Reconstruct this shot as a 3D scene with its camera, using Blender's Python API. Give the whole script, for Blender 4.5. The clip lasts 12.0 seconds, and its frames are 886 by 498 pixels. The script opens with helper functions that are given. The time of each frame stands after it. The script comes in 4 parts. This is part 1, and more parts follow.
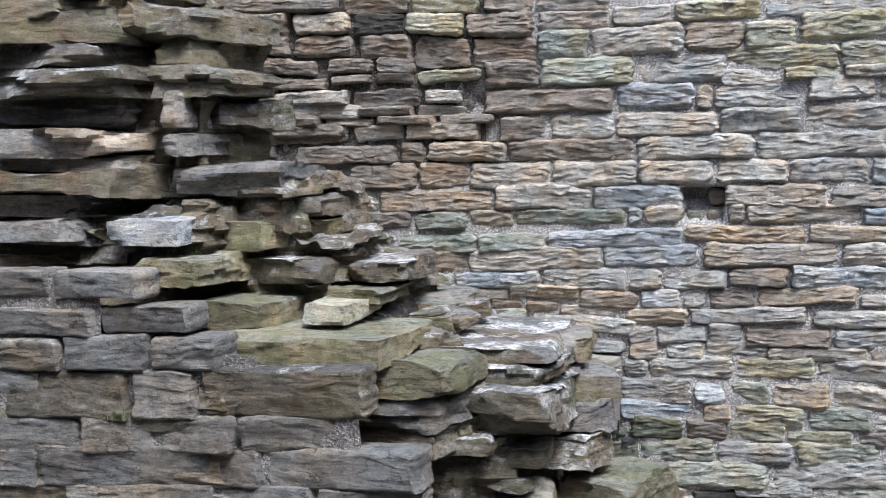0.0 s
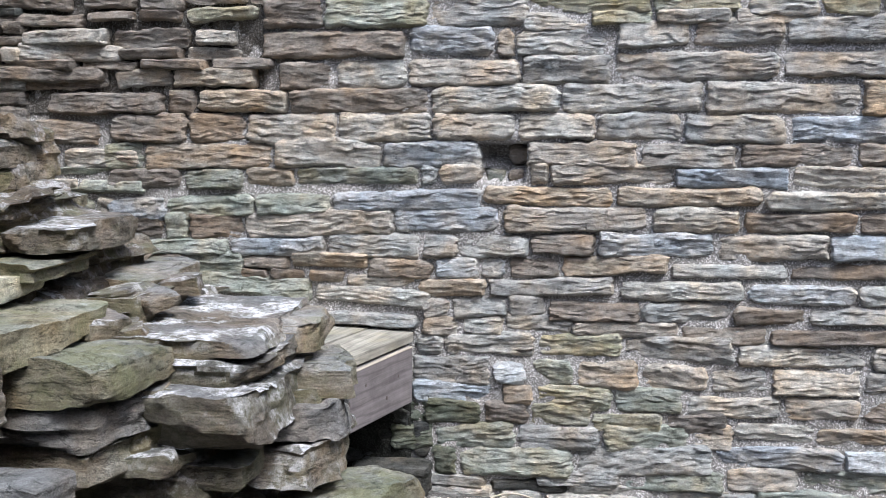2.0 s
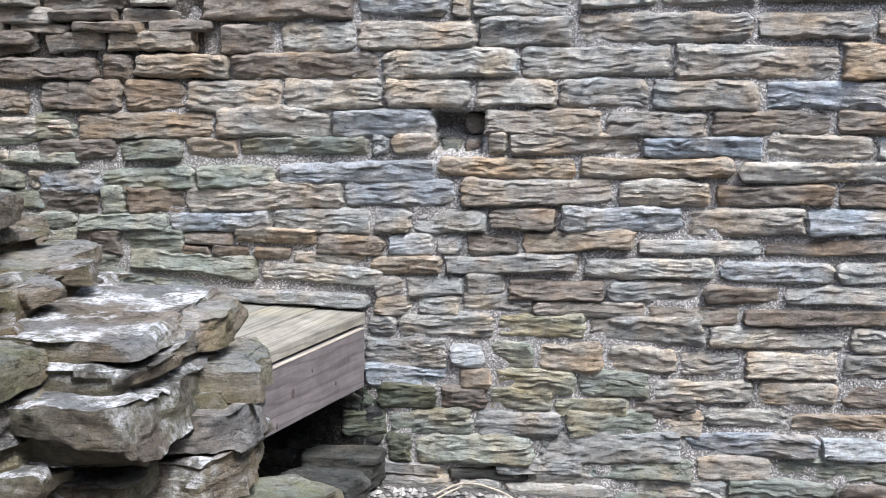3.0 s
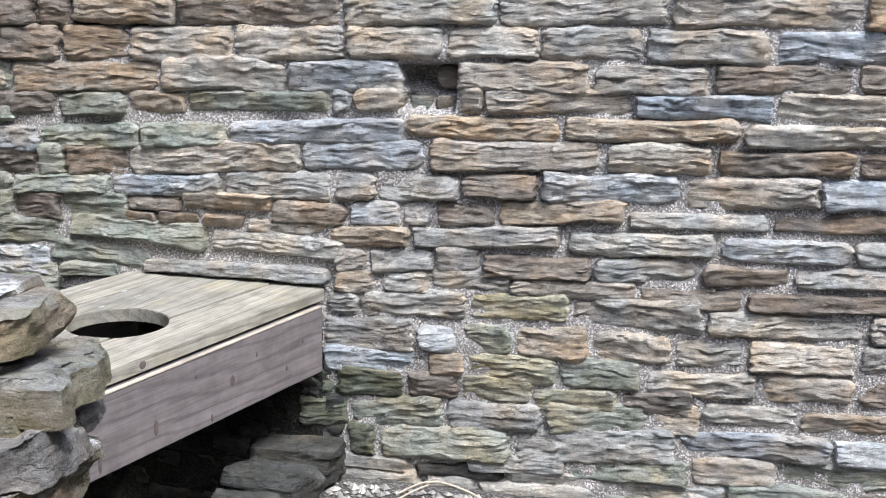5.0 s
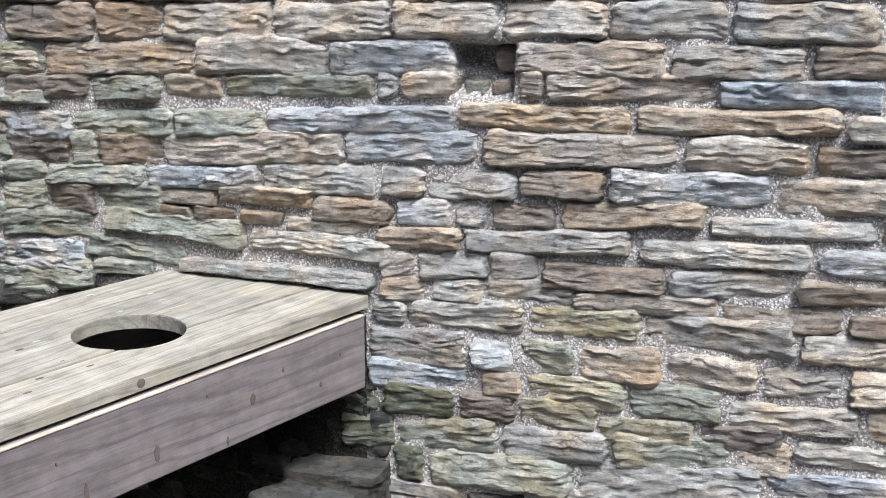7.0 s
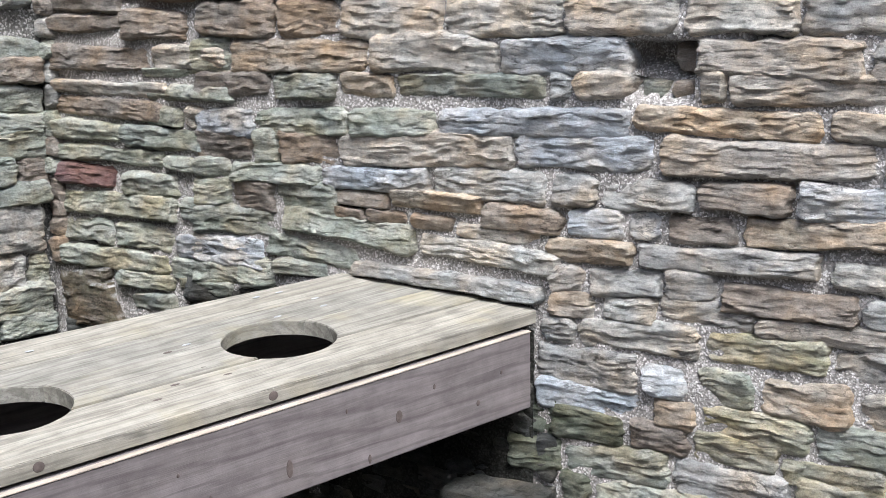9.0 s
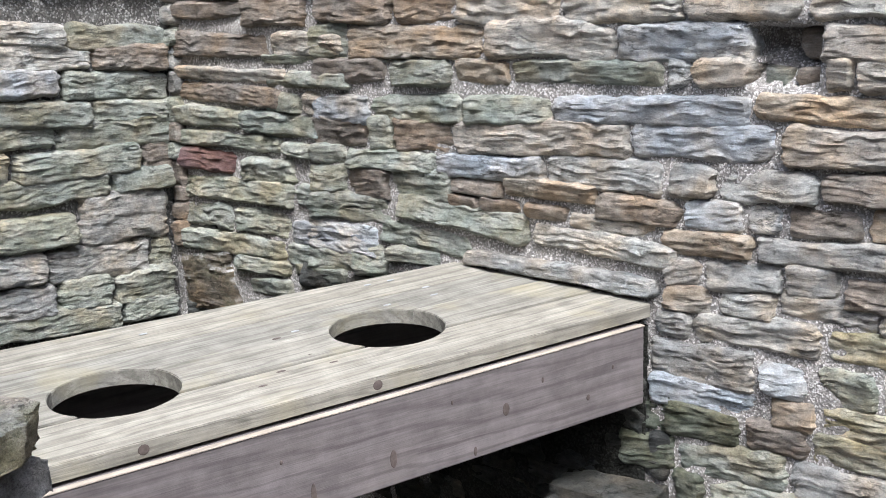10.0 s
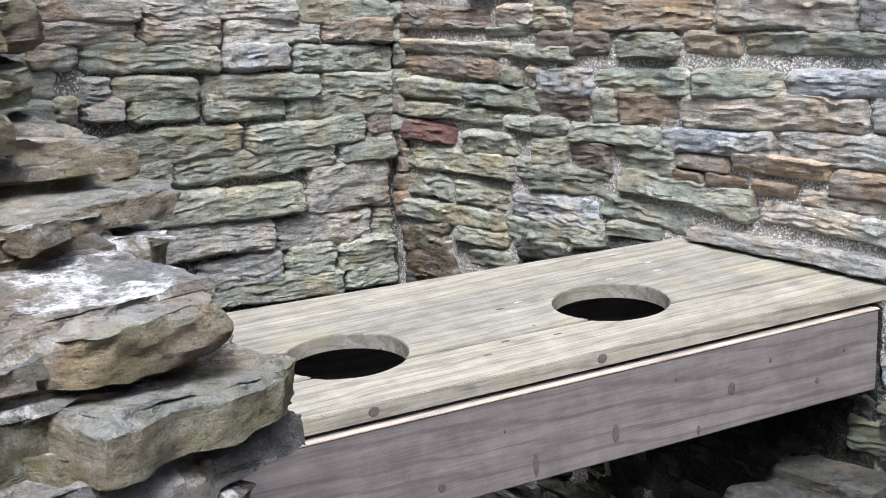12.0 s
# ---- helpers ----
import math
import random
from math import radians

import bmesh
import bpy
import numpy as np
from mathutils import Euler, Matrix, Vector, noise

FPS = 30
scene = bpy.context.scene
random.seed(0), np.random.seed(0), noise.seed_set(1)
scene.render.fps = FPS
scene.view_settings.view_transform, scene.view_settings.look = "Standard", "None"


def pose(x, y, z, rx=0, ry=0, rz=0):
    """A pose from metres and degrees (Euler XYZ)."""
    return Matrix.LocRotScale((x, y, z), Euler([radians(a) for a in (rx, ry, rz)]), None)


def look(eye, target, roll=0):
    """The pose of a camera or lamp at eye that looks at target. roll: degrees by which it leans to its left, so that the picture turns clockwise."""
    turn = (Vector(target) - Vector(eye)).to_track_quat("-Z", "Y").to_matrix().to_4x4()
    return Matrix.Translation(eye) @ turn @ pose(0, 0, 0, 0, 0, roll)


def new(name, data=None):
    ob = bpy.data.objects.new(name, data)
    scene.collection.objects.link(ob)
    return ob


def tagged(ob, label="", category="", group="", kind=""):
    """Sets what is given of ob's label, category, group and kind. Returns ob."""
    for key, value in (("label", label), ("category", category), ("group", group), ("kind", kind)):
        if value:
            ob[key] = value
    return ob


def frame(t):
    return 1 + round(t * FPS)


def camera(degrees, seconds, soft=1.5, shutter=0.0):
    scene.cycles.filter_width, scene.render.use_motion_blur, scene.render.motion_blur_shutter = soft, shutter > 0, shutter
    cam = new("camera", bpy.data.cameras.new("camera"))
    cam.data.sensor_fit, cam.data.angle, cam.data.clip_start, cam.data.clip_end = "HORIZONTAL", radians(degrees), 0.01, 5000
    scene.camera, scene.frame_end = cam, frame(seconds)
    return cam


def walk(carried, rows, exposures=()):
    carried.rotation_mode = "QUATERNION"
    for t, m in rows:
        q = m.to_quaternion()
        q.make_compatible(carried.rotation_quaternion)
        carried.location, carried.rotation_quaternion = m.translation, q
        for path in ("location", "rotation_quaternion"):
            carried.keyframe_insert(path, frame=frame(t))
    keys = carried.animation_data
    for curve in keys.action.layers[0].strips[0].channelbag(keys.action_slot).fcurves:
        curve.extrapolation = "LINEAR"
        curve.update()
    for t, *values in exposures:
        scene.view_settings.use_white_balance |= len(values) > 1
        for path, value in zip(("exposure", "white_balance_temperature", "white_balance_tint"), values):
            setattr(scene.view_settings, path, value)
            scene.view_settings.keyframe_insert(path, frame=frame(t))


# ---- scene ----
cam = camera(39.0, 12.0, soft=0.5)
ROWS = [
    (0.0, (1.0145, -4.9635, 1.4763), (0.3432, -3.0874, 1.3040), -0.59),
    (0.5, (1.0426, -4.8241, 1.4609), (0.4738, -2.9185, 1.2489), -0.47),
    (1.0, (1.0758, -4.6573, 1.4576), (0.5780, -2.7320, 1.2446), -0.05),
    (1.5, (1.0931, -4.5019, 1.4476), (0.6179, -2.5706, 1.2375), 0.09),
    (2.0, (1.1167, -4.3440, 1.4301), (0.6679, -2.4091, 1.1967), 0.31),
    (2.5, (1.1316, -4.1922, 1.4270), (0.7006, -2.2561, 1.1705), 0.18),
    (3.0, (1.1511, -4.0520, 1.4257), (0.7315, -2.1175, 1.1399), 0.20),
    (3.2, (1.1622, -3.9987, 1.4239), (0.7399, -2.0672, 1.1225), 0.19),
    (5.0, (1.2879, -3.5355, 1.3982), (0.7954, -1.6296, 1.0448), 0.64),
    (5.5, (1.3179, -3.3982, 1.3934), (0.7868, -1.5058, 1.0236), 0.60),
    (6.0, (1.3437, -3.2583, 1.3906), (0.7606, -1.3824, 1.0150), 0.55),
    (6.5, (1.3749, -3.1387, 1.3906), (0.7325, -1.2834, 1.0096), 0.42),
    (7.0, (1.4126, -3.0370, 1.3915), (0.6956, -1.2108, 1.0028), 0.31),
    (7.2, (1.4293, -3.0000, 1.3916), (0.6779, -1.1884, 1.0000), 0.27),
    (8.8, (1.5644, -2.7197, 1.4067), (0.4875, -1.0836, 1.0025), -0.35),
    (9.0, (1.5754, -2.6930, 1.4066), (0.4611, -1.0828, 0.9996), -0.42),
    (9.5, (1.5876, -2.6480, 1.4052), (0.3913, -1.0997, 0.9909), -0.55),
    (10.0, (1.5868, -2.6228, 1.4025), (0.3086, -1.1445, 0.9775), -0.80),
    (10.5, (1.5796, -2.6165, 1.3993), (0.2397, -1.1970, 0.9637), -0.93),
    (11.0, (1.5671, -2.6238, 1.3963), (0.1657, -1.2688, 0.9492), -1.09),
    (11.5, (1.5559, -2.6410, 1.3948), (0.1095, -1.3365, 0.9406), -1.25),
    (12.0, (1.5479, -2.6654, 1.3945), (0.0505, -1.4204, 0.9386), -1.44),
]
walk(cam, [(t, look(eye, target, roll)) for t, eye, target, roll in ROWS],
     exposures=((0.0, 1.12, 5850, 10), (3.0, 1.18, 5950, 10), (7.0, 1.33, 6050, 10), (12.0, 1.26, 6050, 10)))

# ---- world and light: bright overcast sky ----
world = bpy.data.worlds.new("sky")
scene.world = world
world.use_nodes = True
wn = world.node_tree
wn.nodes.clear()
sky = wn.nodes.new("ShaderNodeTexSky")
sky.sky_type = "NISHITA"
sky.sun_disc = False
sky.sun_elevation, sky.sun_rotation = radians(58), radians(135)
sky.air_density, sky.dust_density, sky.ozone_density = 1.0, 4.0, 1.0
bg = wn.nodes.new("ShaderNodeBackground")
bg.inputs["Strength"].default_value = 0.14
wout = wn.nodes.new("ShaderNodeOutputWorld")
wn.links.new(sky.outputs[0], bg.inputs[0])
wn.links.new(bg.outputs[0], wout.inputs[0])
sun = new("sun", bpy.data.lights.new("sun", "SUN"))
sun.data.energy, sun.data.angle, sun.data.color = 2.1, radians(20), (1.0, 0.99, 0.98)
sun.matrix_world = look((4.4, -4.4, 10.0), (0, 0, 0))


# ---- materials ----
def material(name):
    m = bpy.data.materials.new(name)
    m.use_nodes = True
    nt = m.node_tree
    nt.nodes.clear()
    out = nt.nodes.new("ShaderNodeOutputMaterial")
    b = nt.nodes.new("ShaderNodeBsdfPrincipled")
    nt.links.new(b.outputs[0], out.inputs[0])
    return m, nt, b


def node(nt, kind, **inputs):
    n = nt.nodes.new(kind)
    for k, v in inputs.items():
        s = n.inputs[int(k[1:])] if k[0] == "i" and k[1:].isdigit() else n.inputs[k]
        if hasattr(v, "is_output"):
            nt.links.new(v, s)
        else:
            s.default_value = v
    return n


def ramp(nt, fac, stops, interp="LINEAR"):
    r = nt.nodes.new("ShaderNodeValToRGB")
    r.color_ramp.interpolation = interp
    el = r.color_ramp.elements
    while len(el) < len(stops):
        el.new(0.5)
    for e, (p, c) in zip(el, stops):
        e.position, e.color = p, (*c, 1) if len(c) == 3 else c
    nt.links.new(fac, r.inputs[0])
    return r.outputs[0]


def mix(nt, fac, a, b, mode="MIX"):
    n = nt.nodes.new("ShaderNodeMix")
    n.data_type, n.blend_type = "RGBA", mode
    for s, v in ((n.inputs[0], fac), (n.inputs[6], a), (n.inputs[7], b)):
        if hasattr(v, "is_output"):
            nt.links.new(v, s)
        else:
            s.default_value = v if isinstance(v, (int, float)) else (*v, 1)
    return n.outputs[2]


def noise_tex(nt, vec, scale, detail=4.0, rough=0.55, dist=0.0):
    n = node(nt, "ShaderNodeTexNoise", Vector=vec, Scale=scale, Detail=detail, Roughness=rough, Distortion=dist)
    return n.outputs["Fac"]


def sandstone(name, base, second, lichen=0.25, dark=0.15, white=(0.56, 0.56, 0.53), patch=0.56, moss=0.0, spread=10.0):
    """Weathered laminated sandstone: two tones in beds, thin dark splits along them, pale lichen and grain."""
    m, nt, b = material(name)
    geo = nt.nodes.new("ShaderNodeNewGeometry")
    info = nt.nodes.new("ShaderNodeObjectInfo")
    off = node(nt, "ShaderNodeVectorMath", i0=geo.outputs["Position"])
    off.operation = "ADD"
    sc = node(nt, "ShaderNodeVectorMath", i0=info.outputs["Location"], i1=(7.3, 5.1, 9.7))
    sc.operation = "MULTIPLY"
    nt.links.new(sc.outputs[0], off.inputs[1])
    p = off.outputs[0]
    flat = node(nt, "ShaderNodeMapping", Vector=p, Scale=(1.0, 1.0, 3.6)).outputs[0]
    bands = noise_tex(nt, flat, 5.0, 6.0, 0.65, 0.4)
    fine = noise_tex(nt, flat, 30.0, 7.0, 0.74, 0.25)
    split = noise_tex(nt, flat, 7.0, 5.0, 0.6, 0.4)
    grain = noise_tex(nt, p, 330.0, 3.0, 0.65)
    mott = noise_tex(nt, p, 55.0, 5.0, 0.7)
    blot = noise_tex(nt, p, spread, 6.0, 0.68)
    c = mix(nt, ramp(nt, bands, [(0.38, (0, 0, 0)), (0.60, (1, 1, 1))]), base, second)
    both = node(nt, "ShaderNodeMath", i0=info.outputs["Random"], i1=geo.outputs["Random Per Island"])
    both.operation = "ADD"
    one = node(nt, "ShaderNodeMath", i0=both.outputs[0])
    one.operation = "FRACT"
    tint = ramp(nt, noise_tex(nt, p, 6.0, 4.0, 0.6), [(0.34, (0.92, 1.0, 1.07)), (0.5, (1.0, 1.0, 1.0)), (0.66, (1.11, 0.985, 0.83))])
    c = mix(nt, 1.0, c, tint, "MULTIPLY")
    per = ramp(nt, one.outputs[0], [(0.0, (0.86, 0.87, 0.89)), (0.5, (1.06, 1.06, 1.06)), (1.0, (1.26, 1.24, 1.2))])
    c = mix(nt, 1.0, c, per, "MULTIPLY")
    c = mix(nt, 0.55, c, ramp(nt, mott, [(0.28, (0.5, 0.5, 0.5)), (0.72, (1.5, 1.5, 1.5))]), "MULTIPLY")
    c = mix(nt, 0.6, c, ramp(nt, fine, [(0.34, (0.5, 0.5, 0.5)), (0.66, (1.45, 1.45, 1.45))]), "MULTIPLY")
    near = node(nt, "ShaderNodeMath", i0=split, i1=0.5)
    near.operation = "SUBTRACT"
    near = node(nt, "ShaderNodeMath", i0=near.outputs[0])
    near.operation = "ABSOLUTE"
    line = ramp(nt, near.outputs[0], [(0.004, (1, 1, 1)), (0.017, (0, 0, 0))])
    line = mix(nt, 1.0, line, ramp(nt, noise_tex(nt, p, 9.0, 2.0, 0.5), [(0.44, (0, 0, 0)), (0.58, (1, 1, 1))]), "MULTIPLY")
    pits = ramp(nt, fine, [(0.32, (0.8, 0.8, 0.8)), (0.42, (0, 0, 0))])
    gaps = mix(nt, 1.0, line, pits, "LIGHTEN")
    amount = mix(nt, 1.0, gaps, (min(1.0, dark * 3.4),) * 3, "MULTIPLY")
    c = mix(nt, amount, c, tuple(v * 0.22 for v in base))
    lit = ramp(nt, blot, [(patch, (0, 0, 0)), (patch + 0.09, (lichen, lichen, lichen))])
    if moss:
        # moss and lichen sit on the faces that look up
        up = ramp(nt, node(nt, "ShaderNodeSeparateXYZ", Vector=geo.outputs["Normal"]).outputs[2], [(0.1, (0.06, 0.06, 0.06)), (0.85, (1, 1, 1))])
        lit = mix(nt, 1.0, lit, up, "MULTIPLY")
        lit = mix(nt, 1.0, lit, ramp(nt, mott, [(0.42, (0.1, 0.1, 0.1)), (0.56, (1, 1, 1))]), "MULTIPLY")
        # other faces are browner, and darkened in colour as their under-lit side
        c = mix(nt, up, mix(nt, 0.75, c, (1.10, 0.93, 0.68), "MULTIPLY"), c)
        green = ramp(nt, noise_tex(nt, p, 8.0, 5.0, 0.7), [(0.46, (0, 0, 0)), (0.6, (moss, moss, moss))])
        c = mix(nt, green, c, (0.20, 0.205, 0.10))
    c = mix(nt, lit, c, white)
    c = mix(nt, 0.6, c, ramp(nt, grain, [(0.25, (0.55, 0.55, 0.55)), (0.75, (1.45, 1.45, 1.45))]), "MULTIPLY")
    nt.links.new(c, b.inputs["Base Color"])
    b.inputs["Roughness"].default_value = 0.86
    b.inputs["Specular IOR Level"].default_value = 0.3
    low = node(nt, "ShaderNodeMath", i0=gaps, i1=-3.0 * dark)
    low.operation = "MULTIPLY"
    h = node(nt, "ShaderNodeMath", i0=fine, i1=low.outputs[0])
    h.operation = "ADD"
    bump = node(nt, "ShaderNodeBump", Strength=1.0, Distance=0.018, Height=h.outputs[0])
    bump2 = node(nt, "ShaderNodeBump", Strength=0.8, Distance=0.007, Height=mott, Normal=bump.outputs[0])
    bump3 = node(nt, "ShaderNodeBump", Strength=0.8, Distance=0.0025, Height=grain, Normal=bump2.outputs[0])
    nt.links.new(bump3.outputs[0], b.inputs["Normal"])
    return m


STONE = {
    "g": sandstone("grey_sandstone", (0.38, 0.365, 0.335), (0.52, 0.505, 0.465)),
    "b": sandstone("blue_sandstone", (0.37, 0.385, 0.395), (0.52, 0.54, 0.56), 0.35, 0.18),
    "t": sandstone("tan_sandstone", (0.41, 0.365, 0.31), (0.52, 0.485, 0.43)),
    "o": sandstone("ochre_sandstone", (0.38, 0.30, 0.215), (0.47, 0.415, 0.345), 0.15),
    "r": sandstone("brown_sandstone", (0.225, 0.186, 0.150), (0.345, 0.30, 0.255), 0.15),
    "n": sandstone("green_sandstone", (0.265, 0.28, 0.225), (0.42, 0.428, 0.375)),
    "y": sandstone("mossy_sandstone", (0.38, 0.355, 0.235), (0.49, 0.47, 0.385), 0.2),
    # dark stone, with the shade under the bench put into its colour
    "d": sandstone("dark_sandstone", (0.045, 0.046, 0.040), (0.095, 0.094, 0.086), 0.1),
    "s": sandstone("slate_sandstone", (0.105, 0.098, 0.086), (0.215, 0.205, 0.195), 0.95, 0.16, (0.76, 0.76, 0.78), 0.49, 0.3, 8.0),
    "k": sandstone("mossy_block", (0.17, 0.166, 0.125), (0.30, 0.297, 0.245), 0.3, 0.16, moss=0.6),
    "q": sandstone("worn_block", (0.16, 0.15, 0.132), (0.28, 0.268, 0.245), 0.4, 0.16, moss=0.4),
    "c": sandstone("crusted_rubble", (0.10, 0.092, 0.08), (0.20, 0.185, 0.165), 0.8, 0.16, (0.62, 0.61, 0.61), 0.5, 0.4, 26.0),
    "e": sandstone("grey_brown_block", (0.165, 0.155, 0.14), (0.285, 0.272, 0.252), 0.2, 0.16),
    "h": sandstone("algae_sandstone", (0.085, 0.098, 0.068), (0.17, 0.18, 0.14), 0.1),
    "m": sandstone("red_sandstone", (0.17, 0.095, 0.09), (0.25, 0.165, 0.155), 0.05),
}


def mortar_material(name, base, fleck, size=140.0, show=0.75):
    m, nt, b = material(name)
    geo = nt.nodes.new("ShaderNodeNewGeometry")
    p = geo.outputs["Position"]
    big = noise_tex(nt, p, 5.0, 5.0, 0.6)
    mid = noise_tex(nt, p, 60.0, 5.0, 0.7)
    warp = node(nt, "ShaderNodeVectorMath", i0=node(nt, "ShaderNodeTexNoise", Vector=p, Scale=size * 0.9, Detail=2.0).outputs["Color"], i1=(0.011, 0.011, 0.011))
    warp.operation = "MULTIPLY"
    moved = node(nt, "ShaderNodeVectorMath", i0=p, i1=warp.outputs[0])
    moved.operation = "ADD"
    vor = node(nt, "ShaderNodeTexVoronoi", Vector=moved.outputs[0], Scale=size)
    c = mix(nt, ramp(nt, big, [(0.35, (0, 0, 0)), (0.65, (1, 1, 1))]), tuple(v * 0.72 for v in base), base)
    c = mix(nt, ramp(nt, mid, [(0.35, (0.65, 0.65, 0.65)), (0.55, (0, 0, 0))]), c, tuple(v * 0.4 for v in base))
    sep = node(nt, "ShaderNodeSeparateColor", Color=vor.outputs["Color"])
    c = mix(nt, ramp(nt, vor.outputs["Distance"], [(0.42, (0, 0, 0)), (0.66, (0.6, 0.6, 0.6))]), c, tuple(v * 0.3 for v in base))
    chip = mix(nt, 1.0, ramp(nt, sep.outputs[0], [(0.46, (0, 0, 0)), (0.54, (show, show, show))]), ramp(nt, vor.outputs["Distance"], [(0.40, (1, 1, 1)), (0.58, (0, 0, 0))]), "MULTIPLY")
    c = mix(nt, chip, c, mix(nt, sep.outputs[1], tuple(v * 0.72 for v in fleck), fleck))
    nt.links.new(c, b.inputs["Base Color"])
    b.inputs["Roughness"].default_value = 0.95
    b.inputs["Specular IOR Level"].default_value = 0.15
    bump = node(nt, "ShaderNodeBump", Strength=0.6, Distance=0.008, Height=mid)
    bump2 = node(nt, "ShaderNodeBump", Strength=0.7, Distance=0.005, Height=vor.outputs["Distance"], Normal=bump.outputs[0])
    bump2.invert = True
    nt.links.new(bump2.outputs[0], b.inputs["Normal"])
    return m


MORTAR = mortar_material("pebbly_lime_mortar", (0.49, 0.465, 0.435), (0.80, 0.78, 0.76), 165.0, 0.9)
RUBBLE = mortar_material("dark_rubble_core", (0.13, 0.12, 0.108), (0.36, 0.35, 0.335), 300.0, 0.6)
GREY_MORTAR = mortar_material("damp_mortar", (0.22, 0.215, 0.20), (0.50, 0.49, 0.47), 125.0, 0.8)
# near black: the shade under the bench as a mortar colour
SHADE_MORTAR = mortar_material("shade_dark_mortar", (0.045, 0.046, 0.04), (0.09, 0.09, 0.082), 140.0, 0.4)
RUIN_MORTAR = mortar_material("grey_lime_mortar", (0.30, 0.28, 0.26), (0.52, 0.50, 0.48), 190.0, 0.6)
EARTH_MORTAR = mortar_material("brown_earth_mortar", (0.17, 0.155, 0.135), (0.40, 0.38, 0.36), 150.0, 0.5)
GRAVEL = mortar_material("gravel_bed", (0.11, 0.105, 0.095), (0.28, 0.27, 0.26))


def wood_material(name, base, second, along, streak=0.45, ring=16.0, algae=0.4):
    """Weathered bare softwood; grain runs along the object's own axis."""
    m, nt, b = material(name)
    tc = nt.nodes.new("ShaderNodeTexCoord")
    info = nt.nodes.new("ShaderNodeObjectInfo")
    p0 = tc.outputs["Object"]
    add = node(nt, "ShaderNodeVectorMath", i0=p0)
    add.operation = "ADD"
    rnd = node(nt, "ShaderNodeMath", i0=info.outputs["Random"], i1=17.0)
    rnd.operation = "MULTIPLY"
    nt.links.new(rnd.outputs[0], add.inputs[1])
    p = node(nt, "ShaderNodeMapping", Vector=add.outputs[0], Scale=along).outputs[0]
    wave = noise_tex(nt, p, 6.0, 4.0, 0.6, 0.6)
    fine = noise_tex(nt, p, 34.0, 3.0, 0.6, 0.2)
    blot = noise_tex(nt, add.outputs[0], 4.5, 5.0, 0.6)
    c = mix(nt, ramp(nt, wave, [(0.36, (0, 0, 0)), (0.64, (1, 1, 1))]), base, second)
    tone = ramp(nt, info.outputs["Random"], [(0.0, (0.88, 0.89, 0.9)), (1.0, (1.1, 1.08, 1.05))])
    c = mix(nt, 1.0, c, tone, "MULTIPLY")
    c = mix(nt, ramp(nt, fine, [(0.34, (streak, streak, streak)), (0.5, (0, 0, 0))]), c, tuple(v * 0.5 for v in base))
    # growth rings cut at a slant: long wavering lines, with finer ones between
    rings = node(nt, "ShaderNodeTexWave", Vector=node(nt, "ShaderNodeMapping", Vector=add.outputs[0], Scale=(1.0, 0.10, 1.0)).outputs[0], Scale=ring, Distortion=7.0, Detail=3.0)
    rings.inputs["Detail Scale"].default_value = 1.6
    rings.bands_direction = "DIAGONAL"
    c = mix(nt, ramp(nt, rings.outputs["Fac"], [(0.0, (0.45, 0.45, 0.45)), (0.22, (0, 0, 0))]), c, tuple(v * 0.5 for v in base))
    stain = noise_tex(nt, add.outputs[0], 11.0, 6.0, 0.7)
    c = mix(nt, 0.7, c, ramp(nt, stain, [(0.3, (0.62, 0.62, 0.62)), (0.7, (1.25, 1.25, 1.25))]), "MULTIPLY")
    c = mix(nt, ramp(nt, blot, [(0.54, (0, 0, 0)), (0.72, (algae, algae, algae))]), c, (0.36, 0.32, 0.19))
    nt.links.new(c, b.inputs["Base Color"])
    b.inputs["Roughness"].default_value = 0.8
    b.inputs["Specular IOR Level"].default_value = 0.25
    bump = node(nt, "ShaderNodeBump", Strength=streak, Distance=0.003, Height=fine)
    nt.links.new(bump.outputs[0], b.inputs["Normal"])
    return m


PLANK = wood_material("weathered_plank", (0.235, 0.226, 0.195), (0.34, 0.33, 0.29), (9.0, 0.17, 9.0))
BOARD = wood_material("grey_board", (0.165, 0.146, 0.145), (0.225, 0.202, 0.202), (9.0, 0.17, 9.0), 0.25, 13.0, 0.04)


def plain(name, colour, rough=0.85):
    """A plain matt material with a fine mottle."""
    m, nt, b = material(name)
    geo = nt.nodes.new("ShaderNodeNewGeometry")
    n = noise_tex(nt, geo.outputs["Position"], 90.0, 4.0, 0.6)
    c = mix(nt, ramp(nt, n, [(0.3, (0, 0, 0)), (0.7, (1, 1, 1))]), tuple(v * 0.7 for v in colour), tuple(min(1, v * 1.2) for v in colour))
    isl = ramp(nt, geo.outputs["Random Per Island"], [(0.0, (0.55, 0.55, 0.56)), (1.0, (1.3, 1.28, 1.24))])
    nt.links.new(mix(nt, 1.0, c, isl, "MULTIPLY"), b.inputs["Base Color"])
    b.inputs["Roughness"].default_value = rough
    return m


PEBBLE = plain("gravel_chip", (0.34, 0.33, 0.31))
# soil blackened so that the shaft reads as deep shade
SOIL = plain("shade_black_soil", (0.03, 0.028, 0.024))
NAIL = plain("pale_nail_mark", (0.46, 0.48, 0.5))
KNOT = plain("dark_knot", (0.13, 0.105, 0.095))
# paler wood that paints the highlight on the front board's top edge
LIT_EDGE = wood_material("lit_edge_wood", (0.36, 0.32, 0.27), (0.42, 0.38, 0.33), (9.0, 0.17, 9.0), 0.1, 13.0, 0.0)
STRAW = plain("bleached_straw", (0.5, 0.45, 0.36))
